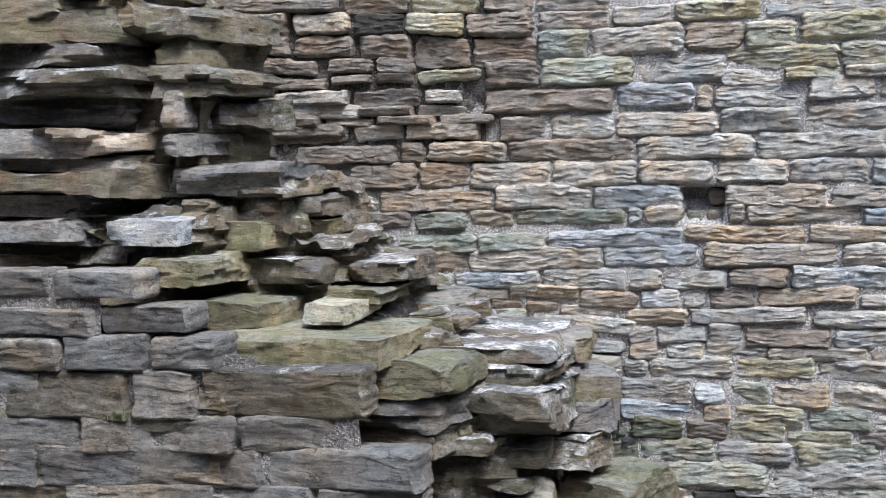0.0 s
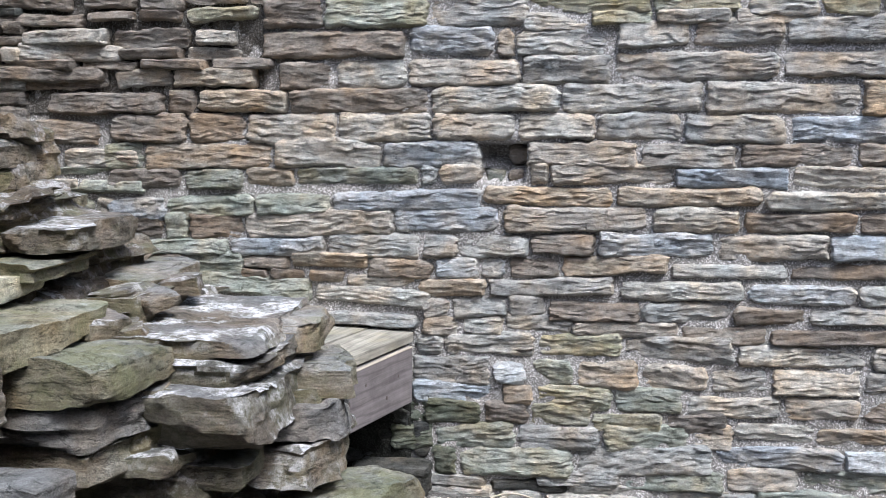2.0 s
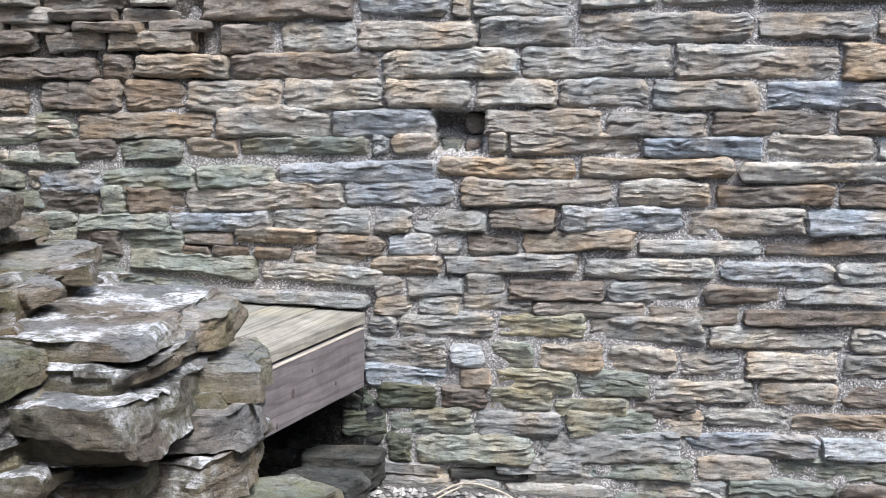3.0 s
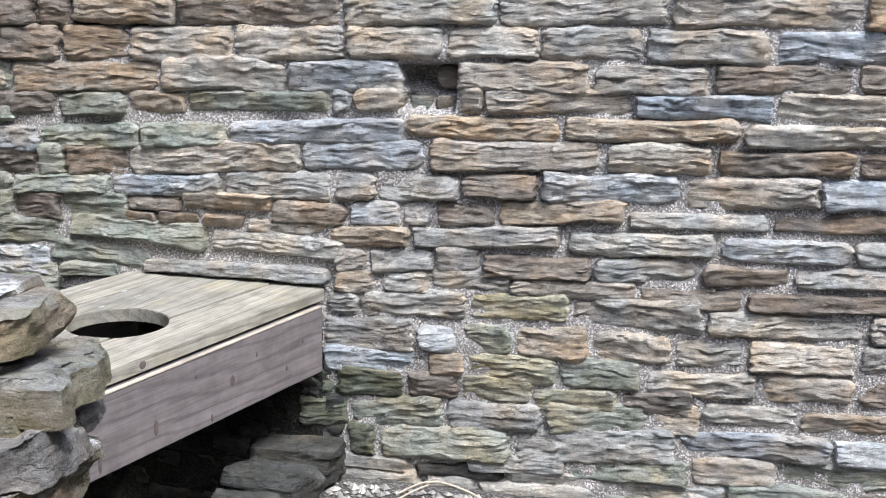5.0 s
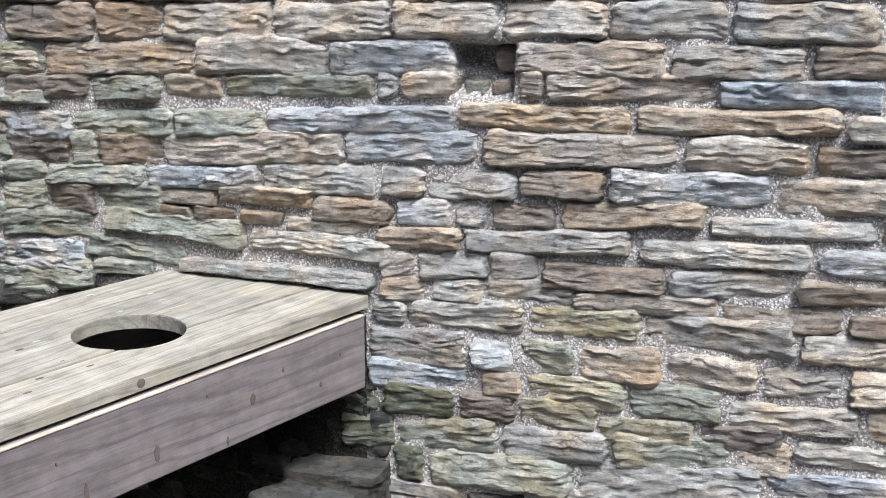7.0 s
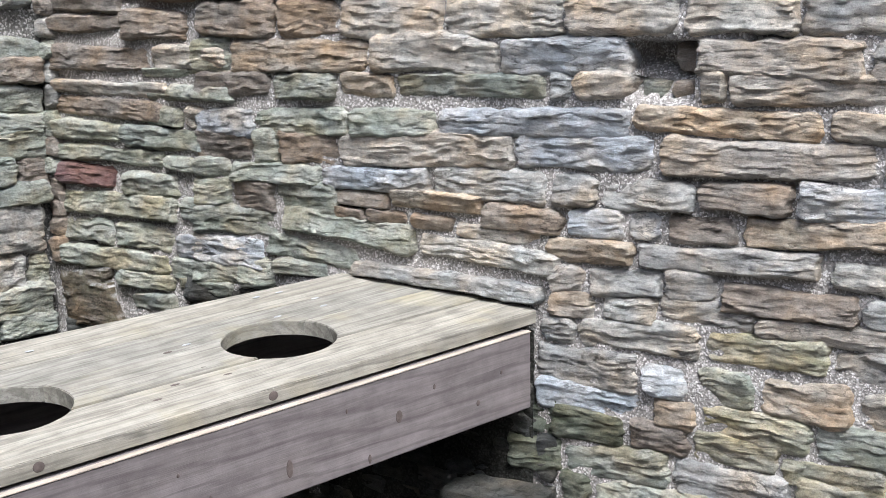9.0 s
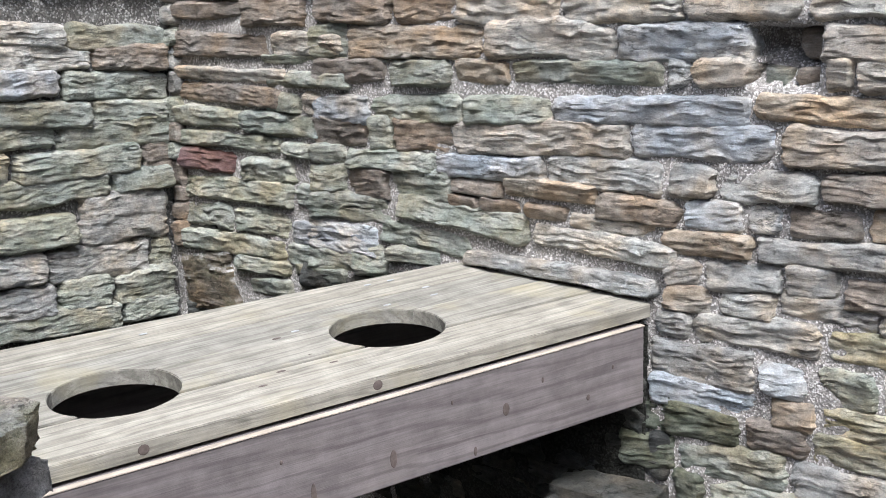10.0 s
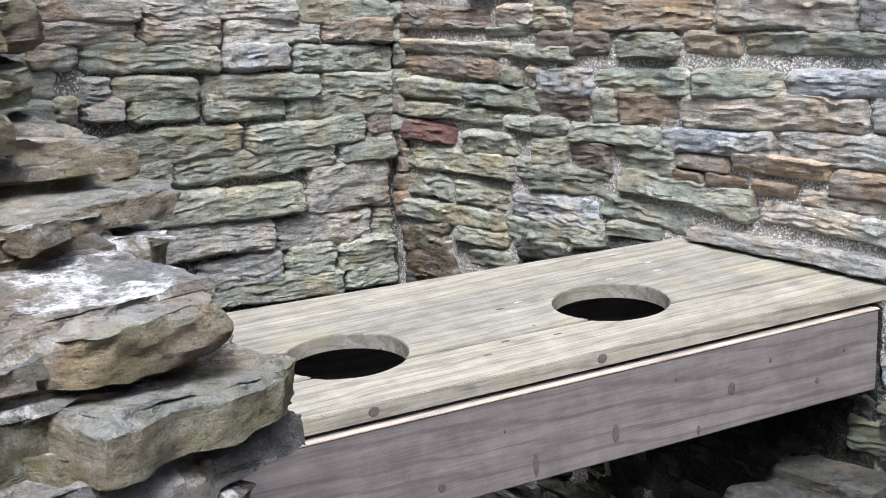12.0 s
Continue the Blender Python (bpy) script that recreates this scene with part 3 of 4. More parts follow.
back(-0.352, 1.962, 1.957, 0.068, 0.067, "30t")
back(-0.046, 1.967, 1.976, 0.075, 0.073, "25g 34y 59g")
back(-1.815, 2.006, 1.946, 0.094, 0.091, "35r 29t 24d 27y 30g")
back(-1.812, 2.095, 2.018, 0.079, 0.075, "59r 31r 32y 23r 31t")
back(0.38, 1.705, 1.705, 0.06, 0.06, "24g")
back(0.62, 1.722, 1.722, 0.05, 0.05, "22y 26g 24t")
# the stretch beyond the putlog hole, towards the open court
back(1.258, 1.561, 1.559, 0.080, 0.080, "36t 18t")
back(1.013, 1.452, 1.451, 0.099, 0.099, "51t 24o")
back(0.940, 1.344, 1.351, 0.089, 0.089, "35g 49b")
back(1.133, 1.259, 1.266, 0.074, 0.074, "38r 26r")
back(0.915, 1.176, 1.191, 0.067, 0.067, "39b 33t 18g")
back(1.223, 1.102, 1.113, 0.064, 0.064, "53g")
back(1.149, 1.024, 1.040, 0.071, 0.071, "38r 26r")
back(1.067, 0.937, 0.959, 0.080, 0.080, "37t 36b")
back(0.910, 0.850, 0.880, 0.053, 0.053, "40g 49r")
back(1.172, 0.777, 0.802, 0.067, 0.067, "36b 27g")
back(1.125, 0.696, 0.729, 0.057, 0.057, "25r 44g")
back(1.249, 0.635, 0.650, 0.050, 0.050, "57r")
back(1.144, 0.567, 0.583, 0.071, 0.071, "44g 23g")
back(1.055, 0.475, 0.498, 0.078, 0.078, "21g 30t 26g")
back(0.974, 0.379, 0.408, 0.074, 0.074, "33g 26t 27r")
back(1.147, 0.299, 0.311, 0.057, 0.057, "27t 42o")
back(1.084, 0.211, 0.219, 0.071, 0.071, "43b 32b")
back(1.120, 0.125, 0.152, 0.074, 0.074, "25t 47n")
back(1.003, 0.051, 0.073, 0.067, 0.067, "22g 35n 27r")
course(wall_back, pose(0, 0.10, 0), 0.325, 1.245, 1.245, 0.075, 0.07, "9r")
course(wall_back, pose(0, 0.085, 0), 0.245, 1.165, 1.165, 0.045, 0.045, "8n 7r")
# the flat stones that lie on the seat's end, and a knot of darker stone
course(wall_back, BACK, -0.62, 0.643, 0.630, 0.052, 0.046, "64g", proud=0.06)
# near-black stones carry the shade under the bench in their colour
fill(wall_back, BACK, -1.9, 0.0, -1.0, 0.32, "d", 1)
fill(wall_back, BACK, -0.1, 1.6, -0.06, 0.075, "gngd", 2)
fill(wall_back, BACK, 1.79, 3.55, 0.0, 2.55, "ggtrb", 3)
fill(wall_back, BACK, 1.14, 1.78, 1.72, 2.13, "yggt", 9, cell=0.012)
# more of the near-black stone, bench shade in its colour
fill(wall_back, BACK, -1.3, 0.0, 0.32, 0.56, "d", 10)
back(0.450, 0.083, 0.118, 0.050, 0.077, "31g 36n")
back(-1.620, 1.565, 1.565, 0.045, 0.045, "30r 25t 28g 26r")
back(-1.280, 1.745, 1.745, 0.045, 0.045, "20r 19t")

fill(wall_back, pose(0, 0.02, 0), -1.93, -1.85, 0.5, 2.1, "rrnge", 15, 0.07, 0.08)
fill(wall_ruin, pose(0, -2.762, 0), -1.25, -0.2, 0.62, 1.0, "eq", 16)
fill(wall_back, pose(0, 0.04, 0), -1.45, -1.18, 0.92, 1.1, "gn", 17, 0.1, 0.2)
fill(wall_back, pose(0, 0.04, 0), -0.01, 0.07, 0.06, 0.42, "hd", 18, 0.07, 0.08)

fill(wall_back, BACK, -1.9, 1.78, 2.14, 2.55, "rrgt", 4)
fill(wall_back, BACK, -1.9, -1.54, 1.28, 1.78, "rrdt", 5, tall=(0.04, 0.07))
fill(wall_back, BACK, -1.9, -1.68, 1.78, 2.14, "rrd", 6, tall=(0.04, 0.07))

# plain unseen walls added behind and beside the camera to block low sky light
for name, lo, hi in (("wall_right", (6.0, -7.6, -0.1), (6.6, 0.9, 4.5)), ("wall_front", (-4.6, -8.2, -0.1), (6.6, -7.6, 4.5)), ("wall_far_left", (-4.6, -7.6, -0.1), (-4.0, -2.0, 4.5))):
    tagged(solid(name, lo, hi, RUBBLE), "plain unseen rubble wall added to block low sky light", "wall", kind="structure")

# the left wall
left(-0.755, 0.345, 0.295, 0.074, 0.083, "51n 24n")
left(-0.800, 0.421, 0.383, 0.095, 0.095, "32g 22n 25n")
left(-0.995, 0.549, 0.481, 0.094, 0.102, "49g 40g 10n")
left(-0.378, 0.648, 0.626, 0.148, 0.148, "36g")
left(-1.004, 0.656, 0.620, 0.086, 0.095, "62n")
left(-1.131, 0.760, 0.754, 0.067, 0.076, "27n 61n 25n")
left(-1.078, 0.848, 0.822, 0.097, 0.087, "48y 48n 13r")
left(-1.221, 0.986, 0.906, 0.067, 0.086, "8y 14t 26n 31n 44n")
left(-1.140, 1.035, 0.968, 0.071, 0.082, "10g 29n 45n 31n")
left(-1.304, 1.151, 1.055, 0.074, 0.085, "18g 46n 26b 42n")
left(-1.281, 1.209, 1.148, 0.065, 0.080, "34g 29t 37g 29r")
left(-1.274, 1.281, 1.215, 0.064, 0.076, "35t 55g 39n")
fill(wall_left, LEFT, -1.9, -0.02, 1.36, 2.5, "ggnt", 11)
fill(wall_left, LEFT, -1.9, -1.2, 0.3, 1.36, "gnnt", 12)
# lowest courses near black too, the shaft's shade in their colour
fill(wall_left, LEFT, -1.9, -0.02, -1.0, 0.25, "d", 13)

# the face of the broken cross wall
ruin(-0.945, 1.175, 1.190, 0.053, 0.053, "31e 22e")
ruin(-0.949, 1.098, 1.123, 0.051, 0.051, "42e 23e")
ruin(-1.000, 1.019, 1.057, 0.063, 0.063, "39e 21e 17e")
ruin(-0.958, 0.935, 0.993, 0.088, 0.088, "18e 33s 16e 37s")
ruin(-0.932, 0.848, 0.910, 0.065, 0.065, "36e 18e 19e 23e")
ruin(-0.967, 0.772, 0.858, 0.070, 0.070, "29e 42e 11e 34e")
ruin(-0.971, 0.704, 0.791, 0.056, 0.056, "35e 37e 22e 22e")
ruin(-0.975, 0.632, 0.735, 0.058, 0.058, "48e 18s 34e 15e")
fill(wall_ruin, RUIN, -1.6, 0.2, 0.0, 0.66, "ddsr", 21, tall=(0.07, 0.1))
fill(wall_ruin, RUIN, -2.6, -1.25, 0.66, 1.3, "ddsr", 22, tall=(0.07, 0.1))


# ---- loose slabs and core of the broken wall ----
def slab(cx, cy, cz, sx, sy, sz, kind, rz=0.0, rx=0.0, ry=0.0, chop=5, rough=1.0, cuts=22):
    made["n"] += 1
    verts, faces = rock_mesh(sx, sy, sz, made["n"], cuts, rough, chop)
    ob = link("slab", verts, faces, STONE[kind], wall_ruin, False)
    ob.matrix_basis = pose(cx, cy, cz, rx, ry, rz)
    return ob


def core(cx, cy, cz, sx, sy, sz):
    made["n"] += 1
    verts, faces = rock_mesh(sx, sy, sz, made["n"], 48, 2.0, 4)
    ob = link("core", verts, faces, STONE["c"], wall_ruin, False)
    ob.matrix_basis = pose(cx, cy, cz)


core(-1.1, -2.32, 0.98, 1.2, 0.80, 0.5)
core(-0.72, -2.26, 1.12, 0.62, 0.70, 0.30)
core(-1.12, -2.26, 1.55, 0.9, 0.6, 0.65)
core(-0.70, -2.20, 1.50, 0.46, 0.5, 0.5)
core(-0.62, -2.30, 1.24, 0.5, 0.58, 0.16)
core(-0.30, -2.24, 1.20, 0.36, 0.38, 0.14)
core(-0.46, -2.22, 1.33, 0.40, 0.48, 0.12)
core(-0.16, -2.27, 0.99, 0.60, 0.62, 0.12)
core(-0.30, -2.20, 1.08, 0.46, 0.5, 0.14)
core(0.02, -2.24, 0.76, 0.50, 0.58, 0.3)
core(0.05, -2.24, 0.36, 0.52, 0.6, 0.6)
# the lowest broken end, with lichen-crusted slabs
slab(0.10, -2.49, 0.998, 0.21, 0.34, 0.056, "k", -4, chop=4, cuts=44)
slab(0.07, -2.49, 0.925, 0.22, 0.32, 0.07, "e", -8)
slab(0.06, -2.47, 0.855, 0.24, 0.32, 0.06, "q", -6)
slab(0.20, -2.215, 0.968, 0.28, 0.44, 0.06, "s", 2, chop=4, cuts=44)
slab(0.165, -2.20, 1.012, 0.33, 0.44, 0.042, "s", 3, chop=4, cuts=44)
slab(0.20, -2.27, 0.905, 0.33, 0.50, 0.085, "s", 7, chop=4, cuts=50)
slab(0.285, -2.10, 0.855, 0.25, 0.40, 0.075, "e", 15, chop=4, cuts=44)
slab(0.285, -2.06, 0.908, 0.245, 0.33, 0.052, "q", 15, -4, chop=4, cuts=44)
slab(0.265, -2.08, 0.884, 0.23, 0.34, 0.04, "c", 15)
slab(0.275, -2.10, 0.992, 0.17, 0.22, 0.045, "q", 8)
slab(0.30, -2.16, 0.785, 0.24, 0.36, 0.065, "s", 8, chop=4, cuts=44)
slab(0.19, -2.28, 0.800, 0.26, 0.36, 0.045, "q", 6)
slab(0.43, -2.17, 0.675, 0.21, 0.30, 0.075, "k", -14, chop=4, cuts=44)
slab(0.16, -2.25, 0.70, 0.30, 0.4, 0.05, "q", 12)
slab(0.12, -2.3, 0.60, 0.3, 0.4, 0.07, "s", 30)
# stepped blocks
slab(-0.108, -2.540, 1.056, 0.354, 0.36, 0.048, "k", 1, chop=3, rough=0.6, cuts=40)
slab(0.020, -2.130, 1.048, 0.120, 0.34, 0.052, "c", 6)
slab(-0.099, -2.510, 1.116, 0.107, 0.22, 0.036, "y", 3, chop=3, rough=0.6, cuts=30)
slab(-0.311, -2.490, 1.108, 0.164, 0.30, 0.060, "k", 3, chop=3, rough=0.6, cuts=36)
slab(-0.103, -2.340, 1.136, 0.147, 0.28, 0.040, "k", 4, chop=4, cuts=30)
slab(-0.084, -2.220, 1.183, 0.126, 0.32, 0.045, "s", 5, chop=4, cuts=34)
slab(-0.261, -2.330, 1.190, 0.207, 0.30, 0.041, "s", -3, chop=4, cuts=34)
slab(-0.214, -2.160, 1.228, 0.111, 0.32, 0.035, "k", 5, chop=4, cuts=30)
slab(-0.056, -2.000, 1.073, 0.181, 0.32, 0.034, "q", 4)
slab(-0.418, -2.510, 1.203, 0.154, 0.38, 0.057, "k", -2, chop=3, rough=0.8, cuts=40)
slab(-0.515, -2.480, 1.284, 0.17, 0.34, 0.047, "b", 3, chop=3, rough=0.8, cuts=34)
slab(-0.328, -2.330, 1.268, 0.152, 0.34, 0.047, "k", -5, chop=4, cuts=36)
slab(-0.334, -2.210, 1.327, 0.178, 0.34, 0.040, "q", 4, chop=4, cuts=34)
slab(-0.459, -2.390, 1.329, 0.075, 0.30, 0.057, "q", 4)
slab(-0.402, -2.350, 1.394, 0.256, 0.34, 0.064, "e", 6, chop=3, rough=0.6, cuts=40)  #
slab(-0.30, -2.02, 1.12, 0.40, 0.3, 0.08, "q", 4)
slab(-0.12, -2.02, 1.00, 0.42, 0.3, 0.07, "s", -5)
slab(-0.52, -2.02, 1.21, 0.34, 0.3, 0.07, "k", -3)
slab(-0.55, -2.00, 1.30, 0.30, 0.3, 0.07, "q", 4)
# weathered upper blocks that lean out over the steps
slab(-0.758, -2.430, 1.615, 0.341, 0.50, 0.061, "s", 2)
slab(-0.777, -2.390, 1.677, 0.310, 0.50, 0.060, "s", -4)
slab(-0.537, -2.280, 1.687, 0.103, 0.40, 0.067, "k", 6)
slab(-0.470, -2.340, 1.615, 0.148, 0.36, 0.061, "q", -4)
slab(-0.510, -2.370, 1.552, 0.049, 0.34, 0.071, "t", 6)
slab(-0.449, -2.230, 1.544, 0.072, 0.34, 0.066, "s", -8)
slab(-0.490, -2.390, 1.473, 0.055, 0.34, 0.064, "e", 4)
slab(-0.772, -2.440, 1.479, 0.369, 0.44, 0.056, "t", 2)
slab(-0.767, -2.440, 1.391, 0.430, 0.40, 0.054, "q", 2)
slab(-0.826, -2.380, 1.556, 0.397, 0.40, 0.067, "e", 2)
slab(-0.762, -2.400, 1.433, 0.327, 0.40, 0.036, "t", 2)
slab(-0.830, -2.420, 1.337, 0.348, 0.40, 0.052, "t", -2)
slab(-0.816, -2.460, 1.281, 0.312, 0.40, 0.054, "e", 2)
slab(-0.797, -2.410, 1.739, 0.399, 0.50, 0.066, "q", 3)
slab(-0.529, -2.300, 1.748, 0.158, 0.40, 0.061, "q", -3)  #
slab(-0.88, -2.45, 1.79, 0.3, 0.4, 0.07, "q", 4)
slab(-0.70, -2.35, 1.76, 0.3, 0.4, 0.06, "q", -4)
slab(-0.90, -2.35, 1.87, 0.5, 0.6, 0.08, "s", 2)

# small broken pieces wedged between the slabs
rng = random.Random(5)
for x, y, z in ((0.02, -2.45, 1.035), (-0.02, -2.2, 1.075), (-0.2, -2.3, 1.15), (-0.3, -2.15, 1.2), (0.1, -2.4, 0.93), (0.2, -2.45, 0.84), (-0.4, -2.3, 1.28), (0.2, -2.4, 0.74), (0.0, -2.55, 0.94)):
    for _ in range(4):
        slab(x + rng.uniform(-0.09, 0.09), y + rng.uniform(-0.12, 0.12), z + rng.uniform(-0.012, 0.012), rng.uniform(0.05, 0.12), rng.uniform(0.05, 0.13), rng.uniform(0.02, 0.04),
             rng.choice("scqc"), rng.uniform(0, 180), rng.uniform(-8, 8), rng.uniform(-8, 8), chop=4, cuts=12)

# ---- the latrine bench ----
bench = new("latrine_bench")
tagged(bench, "weathered plank latrine bench with two round seat holes", "bench")
bench.matrix_world = Matrix.Translation((0, 0, 0.60)) @ pose(0, 0, 0, 2.95, 0.9, 0) @ pose(0, 0, 0, 0, 0, -16)
LONG, HOLES, HOLE_R = 2.0, ((-0.256, -1.286), (-0.256, -0.612)), 0.14


def flare(x, y):
    """The bench widens slightly away from the back wall."""
    front, rear = 0.022 * -y, -0.635 - 0.05 * -y
    return front + (rear - front) * (x / -0.64)


def seat_plank(x0, x1, seed):
    rng = random.Random(seed)
    nx, ny = 12, 170
    bm = bmesh.new()
    grid, rim = {}, set()
    inside = lambda x, y: any(math.hypot(x - cx, y - cy) < HOLE_R for cx, cy in HOLES)
    xs = [x0 + (x1 - x0) * i / nx for i in range(nx + 1)]
    ys = [-LONG + LONG * j / ny for j in range(ny + 1)]
    for j in range(ny):
        for i in range(nx):
            mx, my = (xs[i] + xs[i + 1]) / 2, (ys[j] + ys[j + 1]) / 2
            if inside(flare(mx, my), my):
                rim.update(((i, j), (i + 1, j), (i + 1, j + 1), (i, j + 1)))
                continue
            ids = []
            for a, b in ((i, j), (i + 1, j), (i + 1, j + 1), (i, j + 1)):
                if (a, b) not in grid:
                    x, y = flare(xs[a], ys[b]), ys[b]
                    grid[a, b] = bm.verts.new((x, y, 0))
                ids.append(grid[a, b])
            bm.faces.new(ids)
    for key in rim & set(grid):
        v = grid[key]
        cx, cy = min(HOLES, key=lambda c: math.hypot(v.co.x - c[0], v.co.y - c[1]))
        dx, dy = v.co.x - cx, v.co.y - cy
        r = math.hypot(dx, dy)
        v.co.x, v.co.y = cx + dx / r * HOLE_R, cy + dy / r * HOLE_R
    top = bm.faces[:]
    cup, off = rng.uniform(-0.002, 0.002), rng.uniform(-0.0015, 0.0015)
    low = bmesh.ops.extrude_face_region(bm, geom=top)
    moved = {g for g in low["geom"] if isinstance(g, bmesh.types.BMVert)}
    for v in bm.verts:
        if v in moved:
            v.co.z = -0.036
        else:
            w = (v.co.x - x0) / (x1 - x0) * 2 - 1
            v.co.z = off + cup * min(1, w * w) + 0.0012 * nz(v.co.x * 60, v.co.y * 3, seed)
    bmesh.ops.recalc_face_normals(bm, faces=bm.faces[:])
    lip = [e for e in bm.edges if e.calc_face_angle(0) > 1.0 and all(v not in moved for v in e.verts)]
    bmesh.ops.bevel(bm, geom=lip, offset=0.002, segments=2, affect="EDGES")
    return part("seat_plank", bm, PLANK, bench)


EDGES = (0.0, -0.168, -0.325, -0.475, -0.64)
for n in range(4):
    seat_plank(EDGES[n] - (0.0006 if n else 0), EDGES[n + 1] + 0.0006, n + 1)


def board(name, x0, x1, z0, z1, mat, label=""):
    bm = bmesh.new()
    n = 90
    rings = []
    for j in range(n + 1):
        y = -LONG + (LONG - 0.035) * j / n
        s = 0.022 * -y
        wob = 0.0012 * nz(y * 4, z0, 3)
        rings.append([bm.verts.new((x + s, y, z + wob)) for x, z in ((x0, z0), (x1, z0), (x1, z1), (x0, z1))])
    for a, b in zip(rings, rings[1:]):
        for k in range(4):
            bm.faces.new((a[k], a[(k + 1) % 4], b[(k + 1) % 4], b[k]))
    bm.faces.new(rings[0][::-1])
    bm.faces.new(rings[-1])
    bmesh.ops.recalc_face_normals(bm, faces=bm.faces[:])
    sharp = [e for e in bm.edges if e.calc_face_angle(0) > 1.0]
    bmesh.ops.bevel(bm, geom=sharp, offset=min(0.004, (z1 - z0) * 0.2), segments=2, affect="EDGES")
    return part(name, bm, mat, bench, label)


board("front_board", -0.03, 0.018, -0.254, -0.046, BOARD, "pinkish grey front board")
# thin added strip: light caught by the board's edge, as colour
board("lip", 0.002, 0.0195, -0.0482, -0.0455, LIT_EDGE, "pale strip along the front board's top edge, coloured as if catching light")
board("bearer", -0.075, -0.034, -0.15, -0.038, BOARD)
# unseen board, added behind to keep light out from under the seat
board("rear_board", -0.64, -0.61, -0.6, -0.038, BOARD)


def knot(name, x, y, z, rx, ry, face, mat):
    """A flat oval knot or pegged nail hole let into the wood."""
    bm = bmesh.new()
    bmesh.ops.create_uvsphere(bm, u_segments=14, v_segments=6, radius=1)
    for v in bm.verts:
        a, b, c = v.co
        v.co = (x + a * rx, y + b * ry, z + c * 0.0015) if face == "top" else (x + c * 0.0015, y + b * ry, z + a * rx)
    return part(name, bm, mat, bench)


for x, y in ((-0.40, -0.38), (-0.47, -0.36), (-0.36, -0.80), (-0.34, -0.86), (-0.20, -0.85), (-0.15, -0.95), (-0.58, -0.47), (-0.58, -0.40),
             (-0.10, -1.02), (-0.13, -0.83), (-0.55, -1.10), (-0.40, -0.52)):
    knot("nail_mark", flare(x, y), y, 0.001, 0.0045, 0.012, "top", NAIL if x < -0.35 else KNOT)
for y, z, r, q in ((-0.47, -0.155, 0.016, 0.010), (-0.78, -0.19, 0.022, 0.009), (-0.22, -0.19, 0.008, 0.006), (-1.2, -0.21, 0.010, 0.009), (-0.36, -0.11, 0.007, 0.004), (-0.62, -0.10, 0.006, 0.003), (-0.98, -0.215, 0.028, 0.007), (-1.05, -0.12, 0.005, 0.004),
                   (-1.42, -0.19, 0.012, 0.007), (-0.56, -0.235, 0.012, 0.005), (-0.14, -0.13, 0.006, 0.004)):
    knot("knot", 0.0185 + 0.022 * -y, y, z, r, q, "front", KNOT)
for y in (-0.80, -1.33):
    knot("knot", 0.0005 + 0.022 * -y, y, -0.018, 0.011, 0.012, "front", KNOT)


# ---- stone kerb under the bench, gravel, dry stalk ----
def loose(name, label, cx, cy, cz, sx, sy, sz, kind, rz):
    made["n"] += 1
    verts, faces = rock_mesh(sx, sy, sz, made["n"], 14, 0.8, 5)
    ob = link(name, verts, faces, STONE[kind], None, False)
    ob.matrix_basis = pose(cx, cy, cz, 0, 0, rz)
    return tagged(ob, label, "stone", "kerb stones under the bench")


# kerb stones use the blackened stone, so the bench's shade is coloured in
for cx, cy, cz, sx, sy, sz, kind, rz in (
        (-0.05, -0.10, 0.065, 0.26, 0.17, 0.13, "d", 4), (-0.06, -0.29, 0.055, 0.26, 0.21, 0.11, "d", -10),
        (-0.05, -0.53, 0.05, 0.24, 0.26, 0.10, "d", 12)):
    loose("kerb_stone", "dark grey flat kerb stone beneath the wooden bench, shade in its colour", cx, cy, cz, sx, sy, sz, kind, rz)

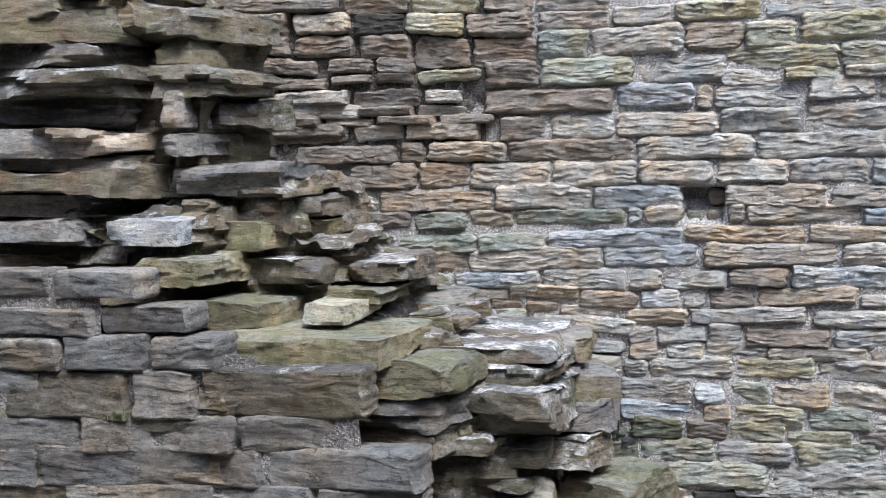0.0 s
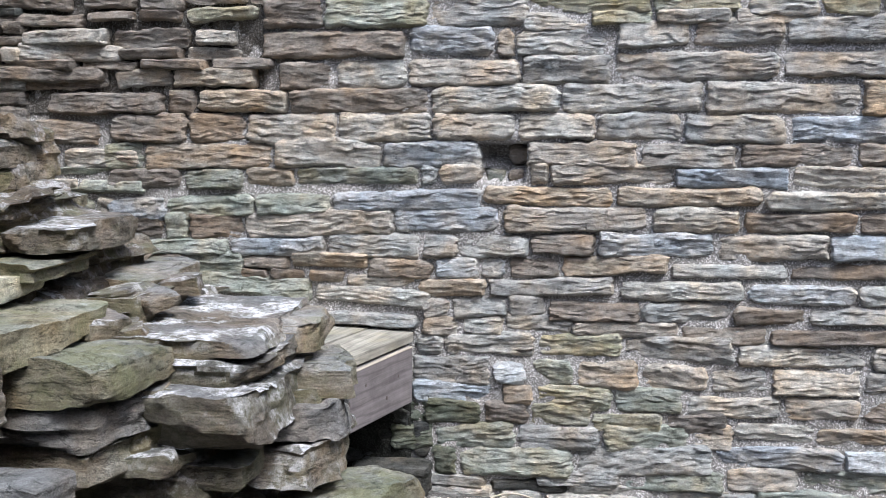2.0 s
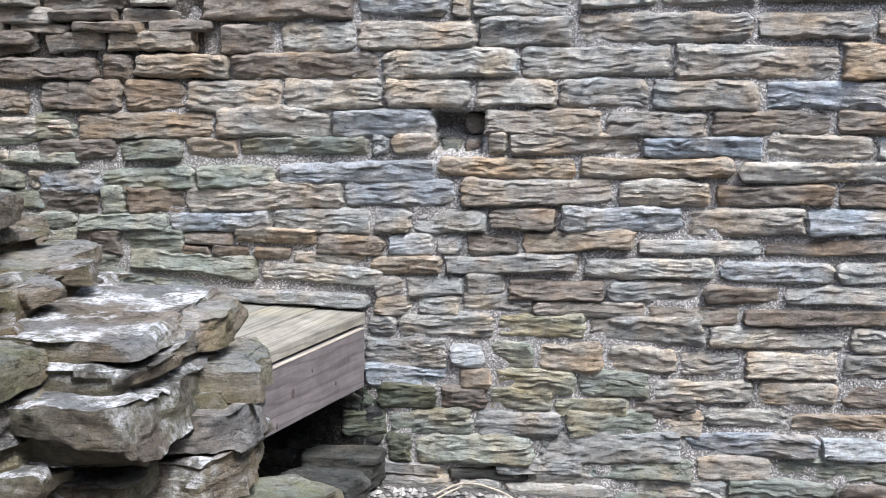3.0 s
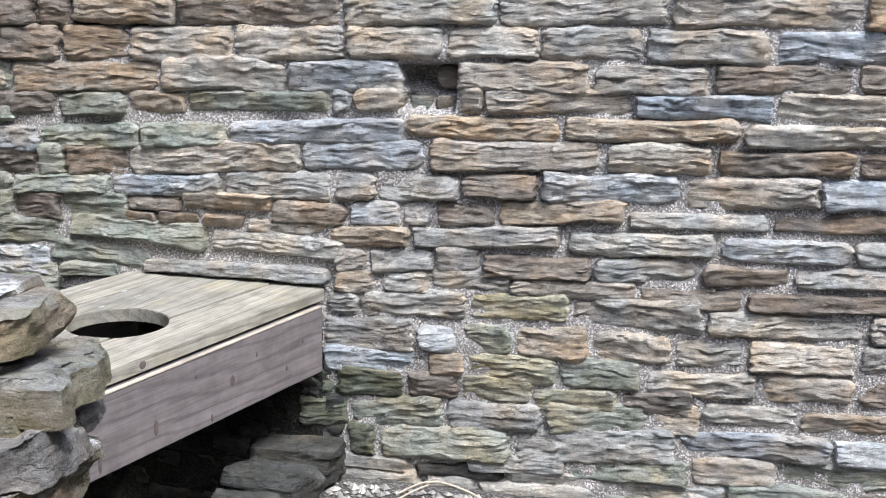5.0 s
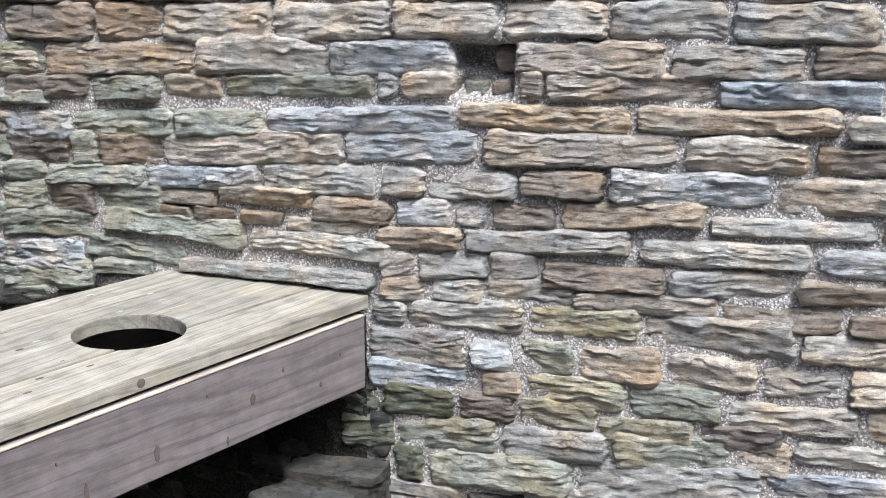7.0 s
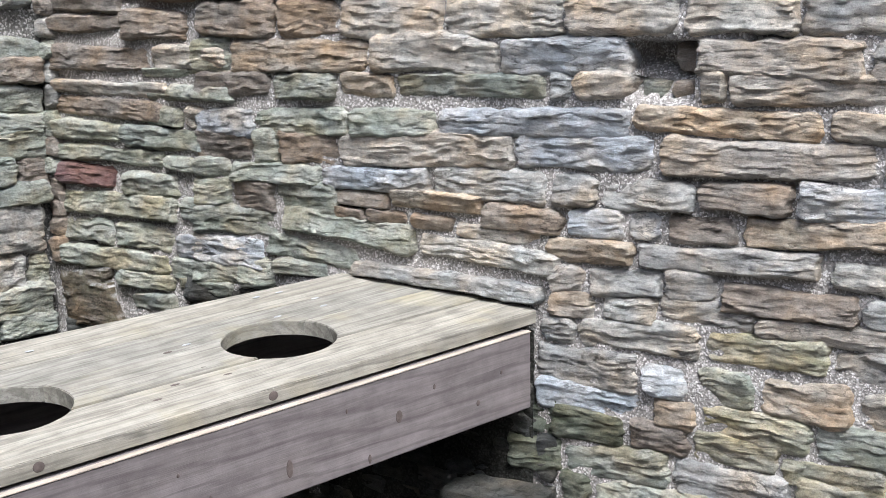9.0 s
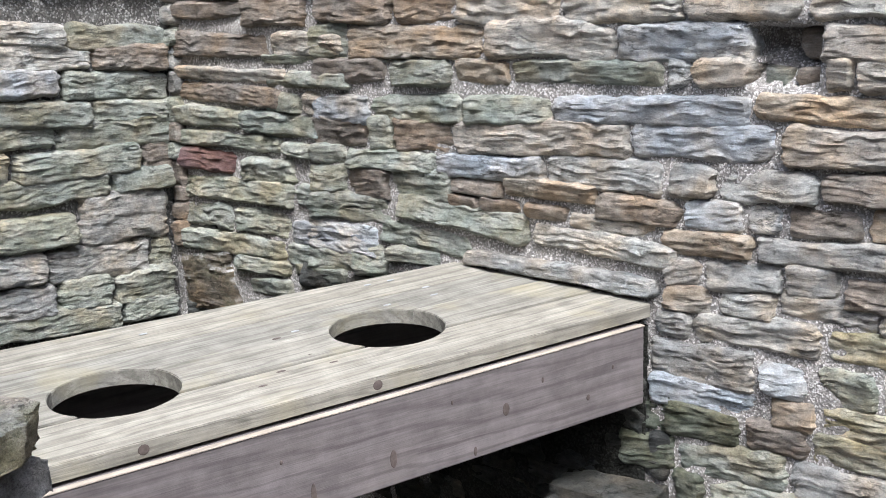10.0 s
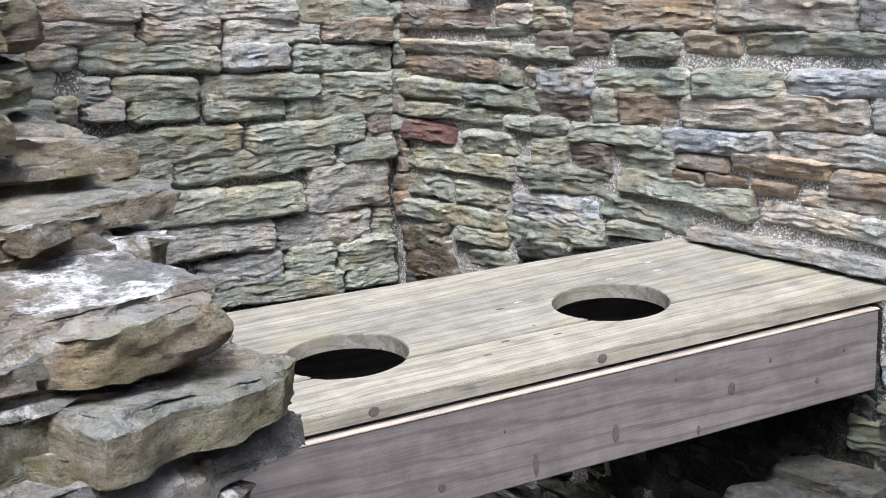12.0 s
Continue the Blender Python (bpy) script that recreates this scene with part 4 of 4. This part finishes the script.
verts, faces = [], []
rng = random.Random(5)
for _ in range(900):
    x, y = rng.uniform(0.06, 1.3), -0.06 - 0.75 * rng.random() ** 1.5
    r = rng.uniform(0.006, 0.017)
    b0 = len(verts)
    for dx, dy, dz in ((1, 0, 0), (0, 1, 0), (-1, 0, 0), (0, -1, 0), (0, 0, 0.8), (0, 0, -0.5)):
        verts.append((x + r * dx * rng.uniform(0.7, 1.3), y + r * dy * rng.uniform(0.7, 1.3), 0.004 + r * dz * rng.uniform(0.7, 1.2)))
    for i in range(4):
        faces.append((b0 + i, b0 + (i + 1) % 4, b0 + 4))
        faces.append((b0 + (i + 1) % 4, b0 + i, b0 + 5))
pebbles = link("gravel", verts, faces, PEBBLE, None, False)
tagged(pebbles, "loose pale gravel chips along the wall foot", "gravel", kind="stuff")


def stalk(name, points, radius, mat):
    cu = bpy.data.curves.new(name, "CURVE")
    cu.dimensions, cu.bevel_depth, cu.bevel_resolution = "3D", radius, 2
    sp = cu.splines.new("BEZIER")
    sp.bezier_points.add(len(points) - 1)
    for bp, q in zip(sp.bezier_points, points):
        bp.co = q
        bp.handle_left_type = bp.handle_right_type = "AUTO"
    cu.materials.append(mat)
    return new(name, cu)


tagged(stalk("dry_stalk", ((0.27, -0.12, 0.01), (0.36, -0.10, 0.05), (0.48, -0.12, 0.045), (0.58, -0.16, 0.015)), 0.0035, STRAW),
       "bleached dry plant stalk lying on the gravel", "twig")
tagged(stalk("dry_stalk", ((0.28, -0.16, 0.008), (0.33, -0.12, 0.03), (0.40, -0.08, 0.055)), 0.003, STRAW),
       "bleached dry plant stalk lying on the gravel", "twig")


def tuft(name, at, n, tall, label):
    verts, faces = [], []
    rng = random.Random(n)
    for _ in range(n):
        a, lean = rng.uniform(0, 6.28), rng.uniform(0.3, 1.0)
        h = tall * rng.uniform(0.5, 1)
        bx, by = at[0] + rng.uniform(-0.02, 0.02), at[1] + rng.uniform(-0.012, 0.012)
        b0 = len(verts)
        for f, w in ((0, 0.0012), (0.5, 0.001), (1, 0.0002)):
            ox, oy = math.cos(a) * lean * h * f * f, math.sin(a) * lean * h * f * f
            verts += [(bx + ox - w, by + oy, at[2] + h * f), (bx + ox + w, by + oy, at[2] + h * f)]
        for k in (0, 2):
            faces.append((b0 + k, b0 + k + 1, b0 + k + 3, b0 + k + 2))
    return tagged(link(name, verts, faces, GRASS, None, False), label, "grass", kind="stuff")


tuft("grass_tuft", (-0.44, -2.56, 1.225), 34, 0.035, "small tuft of grass on the broken wall")
tuft("wall_fern", (-0.47, -2.815, 0.915), 26, 0.022, "tiny green plant rooted in a wall joint")
